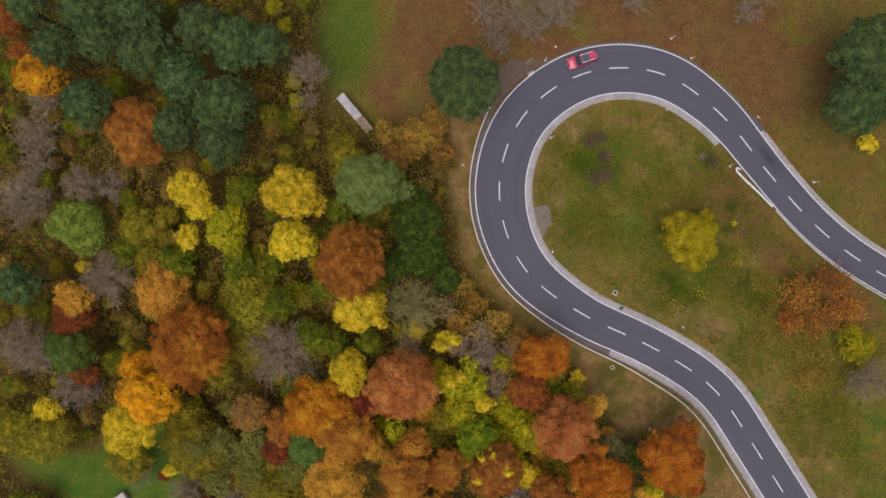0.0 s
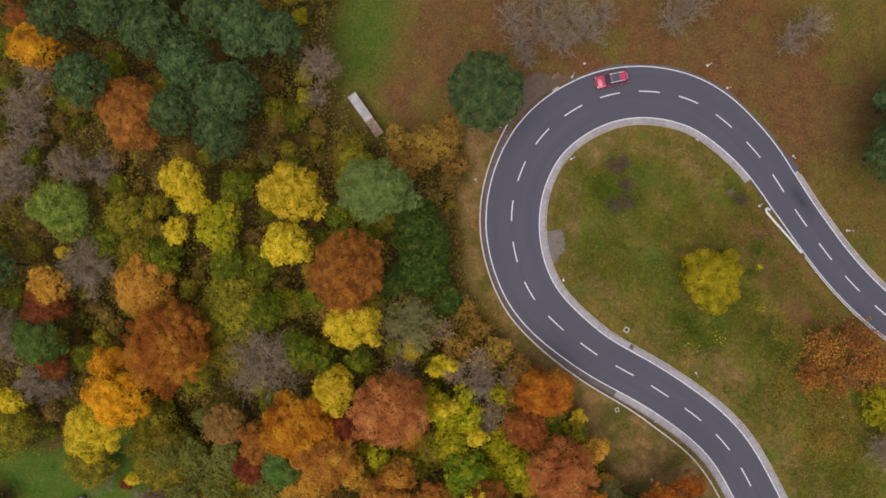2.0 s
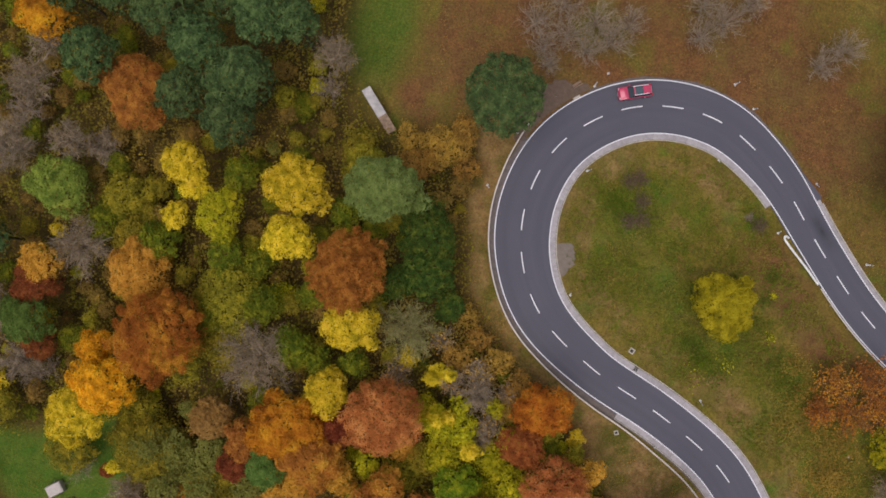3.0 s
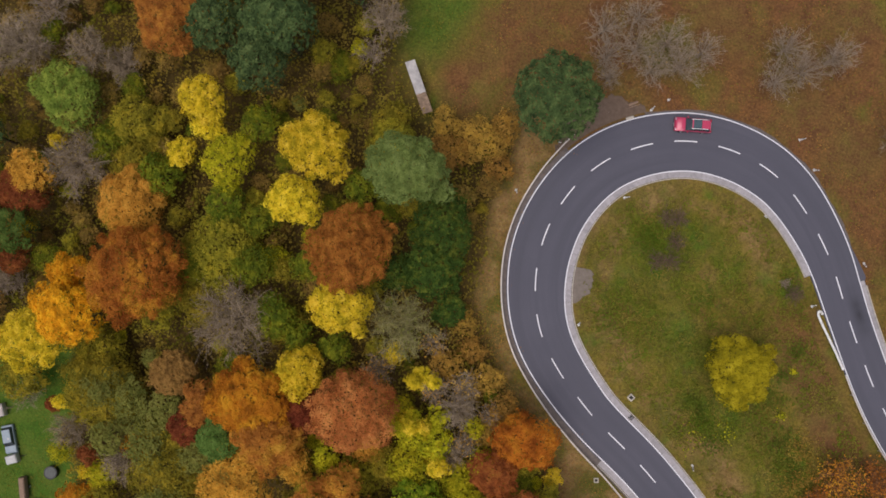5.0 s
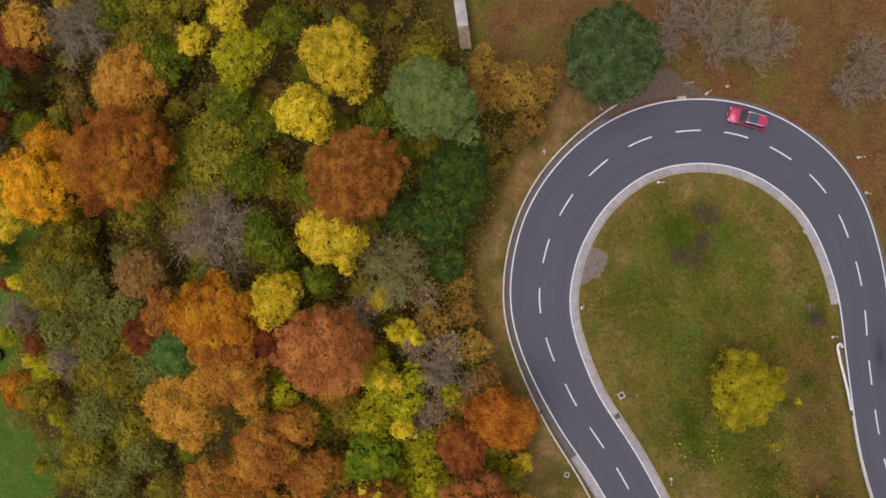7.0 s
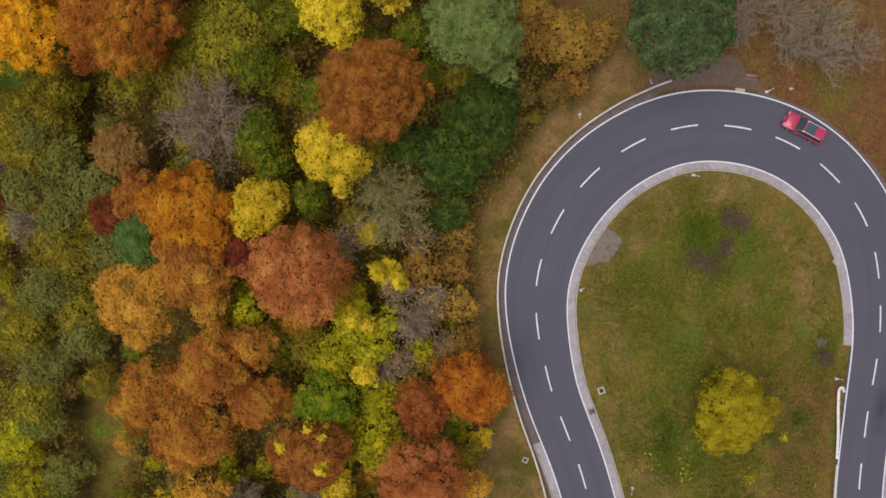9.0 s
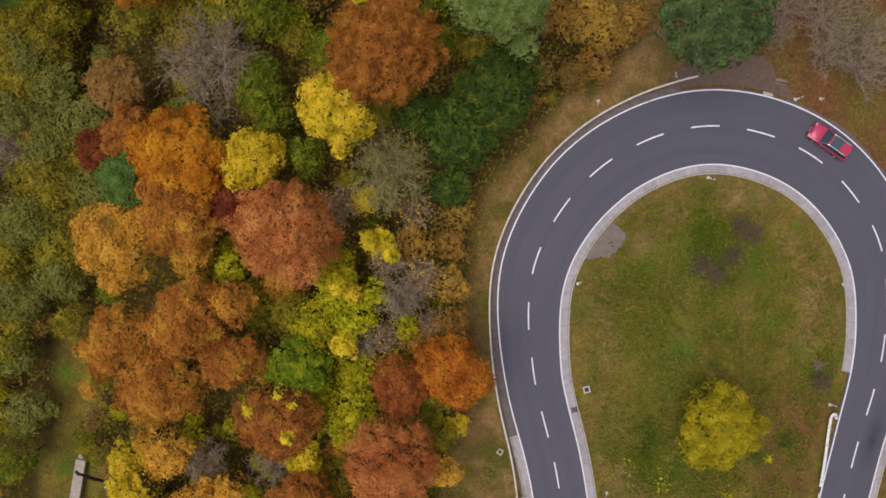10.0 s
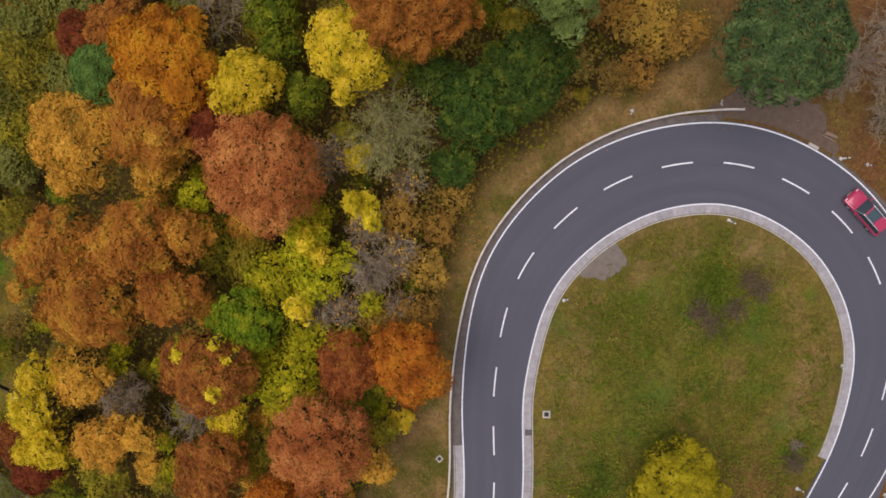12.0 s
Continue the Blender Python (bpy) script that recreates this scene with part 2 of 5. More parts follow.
LEAF = {
    "pine": foliage("pine_needles", [(0.030, 0.048, 0.018), (0.060, 0.096, 0.031), (0.120, 0.165, 0.055)], 0.9, 0.12, 0.9),
    "spruce": foliage("spruce_needles", [(0.060, 0.100, 0.018), (0.098, 0.160, 0.032), (0.145, 0.215, 0.048)], 0.9, 0.15, 0.9),
    "palepine": foliage("pale_pine_needles", [(0.090, 0.125, 0.030), (0.140, 0.190, 0.048), (0.200, 0.255, 0.075)], 0.9, 0.15, 0.9),
    "beech": foliage("copper_leaves", [(0.200, 0.070, 0.015), (0.370, 0.140, 0.028), (0.490, 0.220, 0.044)], patch=0.8),
    "copper": foliage("bright_copper_leaves", [(0.270, 0.088, 0.024), (0.500, 0.195, 0.056), (0.650, 0.330, 0.100)], patch=0.35),
    "russet": foliage("russet_leaves", [(0.195, 0.064, 0.018), (0.360, 0.132, 0.032), (0.500, 0.230, 0.045)], patch=0.8),
    "orange": foliage("orange_leaves", [(0.240, 0.080, 0.012), (0.540, 0.235, 0.020), (0.700, 0.420, 0.032)], patch=0.4),
    "oak": foliage("oak_leaves", [(0.270, 0.098, 0.020), (0.470, 0.205, 0.036), (0.600, 0.370, 0.048)], patch=0.35),
    "golden": foliage("golden_leaves", [(0.330, 0.170, 0.024), (0.620, 0.350, 0.050), (0.740, 0.470, 0.080)], patch=0.6),
    "glowing": foliage("red_gold_leaves", [(0.230, 0.072, 0.014), (0.420, 0.160, 0.026), (0.600, 0.330, 0.036)], patch=0.30),
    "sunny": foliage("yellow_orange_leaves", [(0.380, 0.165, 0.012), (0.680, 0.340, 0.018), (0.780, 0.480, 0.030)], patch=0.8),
    "ember": foliage("red_orange_leaves", [(0.240, 0.070, 0.012), (0.500, 0.185, 0.022), (0.640, 0.320, 0.032)], patch=0.5),
    "sage": foliage("pale_green_leaves", [(0.110, 0.150, 0.024), (0.215, 0.270, 0.045), (0.360, 0.380, 0.070)], patch=0.8),
    "tawny": foliage("tawny_leaves", [(0.190, 0.112, 0.026), (0.350, 0.205, 0.044), (0.500, 0.300, 0.052)], patch=0.7),
    "tan": foliage("tan_leaves", [(0.190, 0.100, 0.032), (0.310, 0.168, 0.052), (0.400, 0.235, 0.076)], patch=0.8),
    "yellow": foliage("yellow_leaves", [(0.320, 0.270, 0.014), (0.700, 0.540, 0.030), (0.840, 0.670, 0.080)], patch=0.9, gain=1.12),
    "lime": foliage("lime_yellow_leaves", [(0.170, 0.185, 0.010), (0.400, 0.370, 0.016), (0.640, 0.530, 0.030)], patch=0.9),
    "mustard": foliage("mustard_leaves", [(0.230, 0.190, 0.012), (0.400, 0.320, 0.016), (0.510, 0.410, 0.030)], patch=0.8, gain=1.1),
    "red": foliage("dark_red_leaves", [(0.130, 0.034, 0.014), (0.230, 0.064, 0.024), (0.340, 0.115, 0.034)], patch=0.8),
    "green": foliage("fresh_green_leaves", [(0.090, 0.150, 0.010), (0.190, 0.260, 0.016), (0.420, 0.390, 0.022)], patch=0.8),
    "dgreen": foliage("bramble_leaves", [(0.032, 0.056, 0.012), (0.064, 0.110, 0.020), (0.190, 0.205, 0.028)], patch=0.9),
    "olive": foliage("olive_leaves", [(0.115, 0.105, 0.012), (0.270, 0.230, 0.024), (0.480, 0.370, 0.034)], patch=0.7),
    "willow": foliage("dull_green_leaves", [(0.130, 0.138, 0.028), (0.205, 0.205, 0.046), (0.285, 0.265, 0.070)], patch=0.7),
    "brush": foliage("brown_thicket_leaves", [(0.135, 0.088, 0.024), (0.255, 0.168, 0.042), (0.410, 0.265, 0.048)], patch=0.8),
    "deep": foliage("deep_green_leaves", [(0.050, 0.070, 0.008), (0.135, 0.160, 0.014), (0.320, 0.300, 0.022)], patch=0.7),
    "amber": foliage("amber_leaves", [(0.250, 0.095, 0.020), (0.520, 0.215, 0.026), (0.640, 0.420, 0.030)], patch=0.3, gain=1.3),
    "under": foliage("undergrowth_leaves", [(0.100, 0.100, 0.012), (0.200, 0.170, 0.020), (0.250, 0.175, 0.034), (0.380, 0.280, 0.030)], patch=0.16),
    "tuft": foliage("tufted_grass", [(0.095, 0.125, 0.014), (0.165, 0.190, 0.020), (0.220, 0.185, 0.034), (0.350, 0.270, 0.060)], through=0.2, patch=0.45, gain=1.0),
    "dry": foliage("dry_herb_leaves", [(0.200, 0.115, 0.024), (0.290, 0.175, 0.036), (0.380, 0.240, 0.050)], through=0.2, patch=0.3, gain=1.0),
    "herb": foliage("herb_leaves", [(0.078, 0.130, 0.014), (0.135, 0.200, 0.018), (0.220, 0.240, 0.034)], through=0.3, patch=0.3, gain=1.0),
    "bramble": foliage("meadow_bramble_leaves", [(0.075, 0.112, 0.014), (0.125, 0.160, 0.020), (0.190, 0.195, 0.030)], through=0.3, patch=0.3, gain=1.0),
    "litter": foliage("fallen_leaves", [(0.120, 0.058, 0.016), (0.210, 0.100, 0.026), (0.320, 0.175, 0.040)], through=0.0, patch=0.3, gain=1.3),
    "grass": foliage("grass_blades", [(0.078, 0.122, 0.011), (0.165, 0.150, 0.018), (0.270, 0.200, 0.044)], through=0.1, patch=0.14, gain=1.0),
}


# ---------------------------------------------------------------- mesh helpers
class Geo:
    """Gathers corners and faces of one mesh."""

    def __init__(self):
        self.v, self.f, self.n = [], [], 0

    def add(self, verts, faces):
        self.v.append(np.asarray(verts, float).reshape(-1, 3))
        self.f.extend([tuple(int(i) + self.n for i in q) for q in faces])
        self.n += len(self.v[-1])
        return self

    def box(self, cx, cy, cz, sx, sy, sz, taper=1.0, m=None):
        x, y, z = sx / 2, sy / 2, sz / 2
        c = [(-x, -y, -z), (x, -y, -z), (x, y, -z), (-x, y, -z)]
        c += [(a * taper, b * taper, z) for a, b, _ in c]
        c = [Vector(p) + Vector((cx, cy, cz)) for p in c]
        if m is not None:
            c = [m @ p for p in c]
        return self.add([tuple(p) for p in c], [(3, 2, 1, 0), (4, 5, 6, 7), (0, 1, 5, 4), (1, 2, 6, 5), (2, 3, 7, 6), (3, 0, 4, 7)])

    def tube(self, pts, radii, sides=6):
        pts = [Vector(p) for p in pts]
        rings, up = [], Vector((0.31, 0.17, 0.93))
        for i, p in enumerate(pts):
            d = (pts[min(i + 1, len(pts) - 1)] - pts[max(i - 1, 0)]).normalized()
            a = d.cross(up)
            a = a.normalized() if a.length > 0.05 else d.orthogonal().normalized()
            b = d.cross(a)
            rings += [tuple(p + (a * math.cos(2 * math.pi * k / sides) + b * math.sin(2 * math.pi * k / sides)) * radii[i]) for k in range(sides)]
        faces = []
        for i in range(len(pts) - 1):
            for k in range(sides):
                q = (k + 1) % sides
                faces.append((i * sides + k, i * sides + q, (i + 1) * sides + q, (i + 1) * sides + k))
        faces.append(tuple(range(sides - 1, -1, -1)))
        faces.append(tuple(range((len(pts) - 1) * sides, len(pts) * sides)))
        return self.add(rings, faces)

    def twig(self, pts, radius):
        """A thin three-sided shoot that tapers to a point."""
        pts = [Vector(p) for p in pts]
        d = (pts[1] - pts[0]).normalized()
        a = d.orthogonal().normalized()
        b = d.cross(a)
        ring = [a, a * -0.5 + b * 0.87, a * -0.5 - b * 0.87]
        v, n = [], len(pts) - 1
        for i, p in enumerate(pts[:-1]):
            v += [tuple(p + o * radius * (1 - 0.35 * i)) for o in ring]
        v.append(tuple(pts[-1]))
        f = [(3 * i + k, 3 * i + (k + 1) % 3, 3 * i + 3 + (k + 1) % 3, 3 * i + 3 + k) for i in range(n - 1) for k in range(3)]
        f += [(3 * (n - 1) + k, 3 * (n - 1) + (k + 1) % 3, 3 * n) for k in range(3)]
        return self.add(v, f)

    def sweep(self, pts, nrm, profile, closed=True):
        """A profile of (sideways, up) swept along a path with sideways normals."""
        pts, nrm = np.asarray(pts, float), np.asarray(nrm, float)
        k = len(profile)
        verts = []
        for p, q in zip(pts, nrm):
            for o, u in profile:
                verts.append((p[0] + q[0] * o, p[1] + q[1] * o, p[2] + u))
        faces = []
        for i in range(len(pts) - 1):
            for j in range(k if closed else k - 1):
                j2 = (j + 1) % k
                faces.append((i * k + j, i * k + j2, (i + 1) * k + j2, (i + 1) * k + j))
        if closed:
            faces += [tuple(range(k - 1, -1, -1)), tuple(range((len(pts) - 1) * k, len(pts) * k))]
        return self.add(verts, faces)

    def mesh(self, name, material, smooth=False):
        me = bpy.data.meshes.new(name)
        me.from_pydata(np.concatenate(self.v).tolist(), [], self.f)
        me.materials.append(material)
        if smooth:
            me.polygons.foreach_set("use_smooth", [True] * len(me.polygons))
        me.update()
        return me


def part(name, geo, material, parent, label="", smooth=False):
    """One mesh object under a thing or a part."""
    data = geo if isinstance(geo, bpy.types.Mesh) else geo.mesh(name, material, smooth)
    ob = new(name, data)
    ob.parent = parent
    return tagged(ob, label)


def thing(name, m, label, category, group="", kind=""):
    ob = new(name)
    ob.matrix_basis = m
    return tagged(ob, label, category, group, kind)


def rounded(pts_sizes, name, material, segments=3):
    """Stacked rectangular sections (z, x0, x1, half width), bevelled into one smooth body."""
    bm = bmesh.new()
    rings = []
    for z, x0, x1, w in pts_sizes:
        rings.append([bm.verts.new(p) for p in ((x0, -w, z), (x1, -w, z), (x1, w, z), (x0, w, z))])
    for a, b in zip(rings, rings[1:]):
        for k in range(4):
            bm.faces.new((a[k], a[(k + 1) % 4], b[(k + 1) % 4], b[k]))
    bm.faces.new(rings[0][::-1])
    bm.faces.new(rings[-1])
    bmesh.ops.bevel(bm, geom=bm.edges[:], offset=0.09, segments=segments, affect="EDGES", profile=0.6)
    me = bpy.data.meshes.new(name)
    bm.to_mesh(me)
    bm.free()
    me.materials.append(material)
    me.polygons.foreach_set("use_smooth", [True] * len(me.polygons))
    return me


# ---------------------------------------------------------------- the road's line
CONTROL = [(128, -28), (108, -20.5), (88, -12.5), (69.2, -3.3), (59.4, 3.5), (51.3, 12.15), (43.7, 21.35), (33.8, 27.8),
           (22.0, 27.4), (12.6, 20.2), (9.45, 8.9), (13.15, -2.4), (22.4, -9.85), (33.2, -14.8), (43.2, -21.25),
           (50.1, -31.0), (56.6, -41.0), (63.5, -51.0), (73, -63.5), (86, -78)]


def centreline():
    """A smooth curve through the control points, in steps of about half a metre; s is 0 at the fourth one."""
    c = np.array(CONTROL, float)
    c = np.vstack([2 * c[0] - c[1], c, 2 * c[-1] - c[-2]])
    out, s0 = [], 0
    for i in range(1, len(c) - 2):
        p0, p1, p2, p3 = c[i - 1:i + 3]
        n = max(4, int(np.linalg.norm(p2 - p1) / 0.5))
        if i == 4:
            s0 = len(out)
        for u in np.arange(n) / n:
            out.append(0.5 * (2 * p1 + (p2 - p0) * u + (2 * p0 - 5 * p1 + 4 * p2 - p3) * u ** 2 + (3 * p1 - p0 - 3 * p2 + p3) * u ** 3))
    pts = np.array(out)
    for _ in range(30):
        pts[1:-1] = 0.25 * pts[:-2] + 0.5 * pts[1:-1] + 0.25 * pts[2:]
    s = np.concatenate([[0], np.cumsum(np.linalg.norm(np.diff(pts, axis=0), axis=1))])
    return pts, s - s[s0]


LINE, LINE_S = centreline()
TANGENT = np.gradient(LINE, LINE_S, axis=0)
TANGENT /= np.linalg.norm(TANGENT, axis=1)[:, None]
NORMAL = np.stack([-TANGENT[:, 1], TANGENT[:, 0]], 1)  # towards the inside of the bend


def along(s, off):
    """Places and sideways normals at distances s, off metres to the inside (minus: outside)."""
    s = np.atleast_1d(np.asarray(s, float))
    p = np.stack([np.interp(s, LINE_S, LINE[:, k]) for k in (0, 1)], 1)
    n = np.stack([np.interp(s, LINE_S, NORMAL[:, k]) for k in (0, 1)], 1)
    n /= np.linalg.norm(n, axis=1)[:, None]
    q = p + n * np.broadcast_to(np.asarray(off, float), s.shape)[:, None]
    return q, n


def width_in(s):
    return np.interp(s, [0, 24, 36, 48, 60, 84, 96, 108, 120, 150], [2.6, 2.6, 3.1, 3.8, 3.95, 3.95, 3.5, 2.95, 2.9, 3.0])


def width_out(s):
    return np.interp(s, [0, 30, 42, 54, 66, 86, 96, 108, 120, 150], [2.65, 2.75, 3.3, 3.65, 3.8, 3.85, 3.6, 3.15, 3.0, 3.0])


def road_distance(x, y):
    """Distance to the centre line, and the side: plus inside the bend."""
    x, y = np.atleast_1d(x).astype(float), np.atleast_1d(y).astype(float)
    best, side, at = np.full(x.shape, 1e9), np.zeros(x.shape), np.zeros(x.shape)
    for k in range(0, len(LINE), 2):
        dx, dy = x - LINE[k, 0], y - LINE[k, 1]
        d = dx * dx + dy * dy
        hit = d < best
        best = np.where(hit, d, best)
        side = np.where(hit, dx * NORMAL[k, 0] + dy * NORMAL[k, 1], side)
        at = np.where(hit, LINE_S[k], at)
    return np.sqrt(best), side, at


def hill(x, y):
    """The slope that falls away on the valley side of the bend."""
    d1, d2 = 2 - x, (x - 8) * -0.64 + (y + 8) * -0.77
    d = 6.0 * np.logaddexp(d1 / 6.0, d2 / 6.0) - 1.8
    d = 6.0 * np.logaddexp(0, (d - 4) / 6.0)
    s = 0.27 - 0.10 / (1 + np.exp(-(y - 14) / 6))
    return -s * 70 * np.tanh(d / 70)


def height(x, y):
    return float(hill(np.float64(x), np.float64(y)))


def smooth(a, b, v):
    t = np.clip((v - a) / (b - a), 0, 1)
    return t * t * (3 - 2 * t)


# ---------------------------------------------------------------- ground
def valley_lawn(x, y):
    """The long lawn at the foot of the wood, cut off by a hedge line that runs down the valley."""
    d = 0.66 * (x + 40) + 0.75 * (y + 48.5) + 0.7 * np.sin(x * 0.5) + 0.4 * np.sin(x * 1.3 + y)
    return smooth(0.8, -0.8, d) * smooth(-17, -13, d) * smooth(-34, -38, y)


def meadow_weight(x, y):
    """Open grass inside the forest: the clearing by the shelter and the plot in the valley."""
    a = smooth(11, 6.5, np.hypot((x + 9) / 1.2, (y - 33) / 1.7))
    b = smooth(1.15, 0.85, np.hypot((x + 51) / 8.5, (y + 48) / 21) + 0.08 * np.sin(y * 0.4))
    c = smooth(1.15, 0.8, np.hypot((x - 1) / 4.5, (y + 64) / 6))
    s = 0.694 * (x + 7) + 0.72 * (y + 58.2)
    lane = smooth(-2.2, -1.2, s) * smooth(4.6, 3.2, s) * smooth(-49, -52, y)
    return np.maximum.reduce([a, b, c, lane, valley_lawn(x, y)])


def lawn_weight(x, y):
    """Fresh mown grass: the plot in the valley and the clearing."""
    a = smooth(10, 4, np.hypot((x + 16.0) / 0.95, (y - 35.0) / 1.6))
    b = smooth(1.2, 0.9, np.hypot((x + 51) / 9, (y + 48) / 22))
    d, side, at = road_distance(x, y)
    inner = 0.5 * smooth(8.5, 11.5, side) * smooth(34, 42, at) * (0.55 + 0.45 * np.sin(x * 0.42 + 1.0) * np.sin(y * 0.37 + 0.4))
    return np.clip(np.maximum.reduce([0.95 * a, b, inner, valley_lawn(x, y)]), 0, 1)


def zone_weights(x, y):
    d, side, at = road_distance(x, y)
    outside = smooth(0, -2, side)
    edge = d - 4.5
    wob = 1.6 * np.sin(x * 0.35 + y * 0.21) + 1.2 * np.sin(y * 0.52 - x * 0.17)
    valley = smooth(0.6, 1.6, -hill(x, y) + 0.12 * wob)
    meadow = meadow_weight(x, y)
    open_strip = np.interp(at, [60, 72, 78, 106, 113, 122, 150], [6.0, 6.0, 3.2, 2.6, 6.0, 9.0, 10.0])
    valley = np.maximum(valley, smooth(74, 78, at) * outside)
    forest = valley * (1 - meadow) * smooth(-0.8, 1.8, edge - open_strip + 0.5 * wob)
    verge = outside * smooth(-1, 1.0, edge) * smooth(6, 3, edge - open_strip + 3 + 0.7 * wob) * smooth(66, 78, at)
    bank = outside * smooth(80, 70, at) * (1 - valley) * smooth(32, 20, np.abs(x - 20) + 1.5 * wob)
    bank = np.maximum(bank, outside * smooth(80, 70, at) * (0.45 + 0.5 * smooth(0.3, -0.2, np.sin(x * 0.11 + 0.6) * 0.5 + np.sin(y * 0.17) * 0.5)))
    litter_clear = meadow * smooth(-12, -5, x + 1.5 * wob) * smooth(10, 20, y)
    bank = np.maximum(bank, litter_clear)
    hedge = smooth(4.5, 2.0, np.abs(side - 7.0)) * smooth(32, 24, at) * smooth(-8, 2, at)
    bank = np.maximum(bank, hedge) * (1 - 0.92 * lawn_weight(x, y))
    ring = 0.55 * smooth(-0.2, 0.6, edge) * smooth(3.4, 1.6, edge + 0.5 * wob) * (side > 0) * smooth(30, 40, at)
    path = smooth(1.5, 0.3, np.abs(side - 8.0 - 0.2 * wob)) * smooth(30, 40, at) * (0.75 + 0.25 * np.sin(at * 0.31 + 1.0))
    ring = np.maximum(ring, 0.95 * path)
    return np.clip(bank, 0, 1), np.clip(np.maximum(verge, ring), 0, 1), np.clip(forest, 0, 1)


def build_ground():
    xs = np.concatenate([[-2500, -900, -400, -220, -150], np.arange(-125, 131, 1.25), [160, 230, 420, 900, 2500]])
    ys = np.concatenate([[-2500, -900, -400, -220, -130], np.arange(-100, 91, 1.25), [120, 220, 420, 900, 2500]])
    X, Y = np.meshgrid(xs, ys)
    x, y = X.ravel(), Y.ravel()
    d, side, at = road_distance(x, y)
    z = hill(x, y)
    rough = np.array([noise.noise((a * 0.13, b * 0.13, 0.0)) * 0.35 + noise.noise((a * 0.5, b * 0.5, 3.0)) * 0.10 for a, b in zip(x, y)])
    z = z + rough * smooth(6, 11, d)
    z = z * smooth(4.5, 9.0, d) - 0.10
    w = len(xs)
    faces = [(j * w + i, j * w + i + 1, (j + 1) * w + i + 1, (j + 1) * w + i) for j in range(len(ys) - 1) for i in range(w - 1)]
    me = Geo().add(np.stack([x, y, z], 1), faces).mesh("ground", GROUND, True)
    a, b, c = zone_weights(x, y)
    col = me.color_attributes.new("zones", "FLOAT_COLOR", "POINT")
    col.data.foreach_set("color", np.stack([a, b, c, lawn_weight(x, y)], 1).ravel())
    tagged(new("ground", me), "autumn hillside of grass, leaf litter and forest floor", "ground", kind="structure")


def surface(x, y):
    """The ground's height near a place, with the level strip along the road."""
    d, _, _ = road_distance(x, y)
    return float((hill(np.atleast_1d(float(x)), np.atleast_1d(float(y))) * smooth(4.5, 9.0, d))[0]) - 0.10


build_ground()


# ---------------------------------------------------------------- road
S0, S1 = float(LINE_S[0]) + 1, float(LINE_S[-1]) - 1


def ribbon(s, o_in, o_out, z, depth):
    """A flat strip between two offsets, with thickness."""
    a, _ = along(s, o_in)
    b, _ = along(s, o_out)
    n = len(s)
    v = np.concatenate([np.c_[a, np.full(n, z)], np.c_[b, np.full(n, z)], np.c_[a, np.full(n, z - depth)], np.c_[b, np.full(n, z - depth)]])
    f = []
    for i in range(n - 1):
        f += [(i, i + 1, n + i + 1, n + i), (i + 1, i, 2 * n + i, 2 * n + i + 1), (n + i, n + i + 1, 3 * n + i + 1, 3 * n + i)]
    f += [(0, n, 3 * n, 2 * n), (n - 1, 3 * n - 1, 4 * n - 1, 2 * n - 1)]
    return Geo().add(v, f)


DASH_AT, DASH_SHIFT = [12, 48, 66, 84, 102, 114, 132], [-0.63, -0.42, -0.93, -1.16, -1.09, -0.98, -1.4]


def build_road():
    s = np.arange(S0, S1, 0.75)
    shoulder = np.interp(s, [28.8, 29.6, 33.5, 36, 60, 120], [0.12, 1.0, 0.3, 0.18, 0.18, 0.2])
    me = ribbon(s, width_in(s) + 0.25, -width_out(s) - shoulder, 0.0, 0.3).mesh("road", ASPHALT)
    uv = me.uv_layers.new(name="UVMap")
    co = np.empty(len(me.vertices) * 3)
    me.vertices.foreach_get("co", co)
    co = co.reshape(-1, 3)
    d, side, at = road_distance(co[:, 0], co[:, 1])
    idx = np.empty(len(me.loops), int)
    me.loops.foreach_get("vertex_index", idx)
    uv.data.foreach_set("uv", np.stack([side[idx], at[idx]], 1).ravel())
    road = tagged(new("road", me), "grey asphalt hairpin road with white lines", "road", kind="structure")
    for off in (width_in(s), -width_out(s)):
        part("edge_line", ribbon(s, off + 0.065, off - 0.065, 0.006, 0.004), PAINT, road, "solid white edge line")
    for k in range(-9, 35):
        m0 = 6.0 * k + float(np.interp(6.0 * k, DASH_AT, DASH_SHIFT))
        if S0 + 2 < m0 < S1 - 2:
            q = np.linspace(m0 - 1.5, m0 + 1.5, 7)
            off = float(np.interp(m0, [30, 60, 76, 90, 100, 108], [0.0, 0.0, -0.1, -0.15, -0.15, 0.0]))
            part("lane_dash", ribbon(q, off + 0.07, off - 0.07, 0.006, 0.004), PAINT, road)
    return road


ROAD = build_road()


def gutter(name, s_from, s_to, near, far, label):
    """A concrete strip beside the edge line, laid in slabs, with a raised stone edge behind it."""
    strip = thing(name, Matrix(), label, "gutter", kind="structure")
    s = s_from
    while s < s_to - 0.2:
        e = min(s + 2.0, s_to)
        q = np.linspace(s + 0.012, e - 0.012, 4)
        part("slab", ribbon(q, near(q), far(q), 0.02, 0.15), KERB, strip)
        s = e
    q = np.arange(s_from, s_to, 0.8)
    sign = 1 if far(np.array([s_from]))[0] > 0 else -1
    part("edging", ribbon(q, far(q) + sign * 0.06, far(q) + sign * 0.16, 0.06, 0.25), STONE, strip, "pale stone edging")


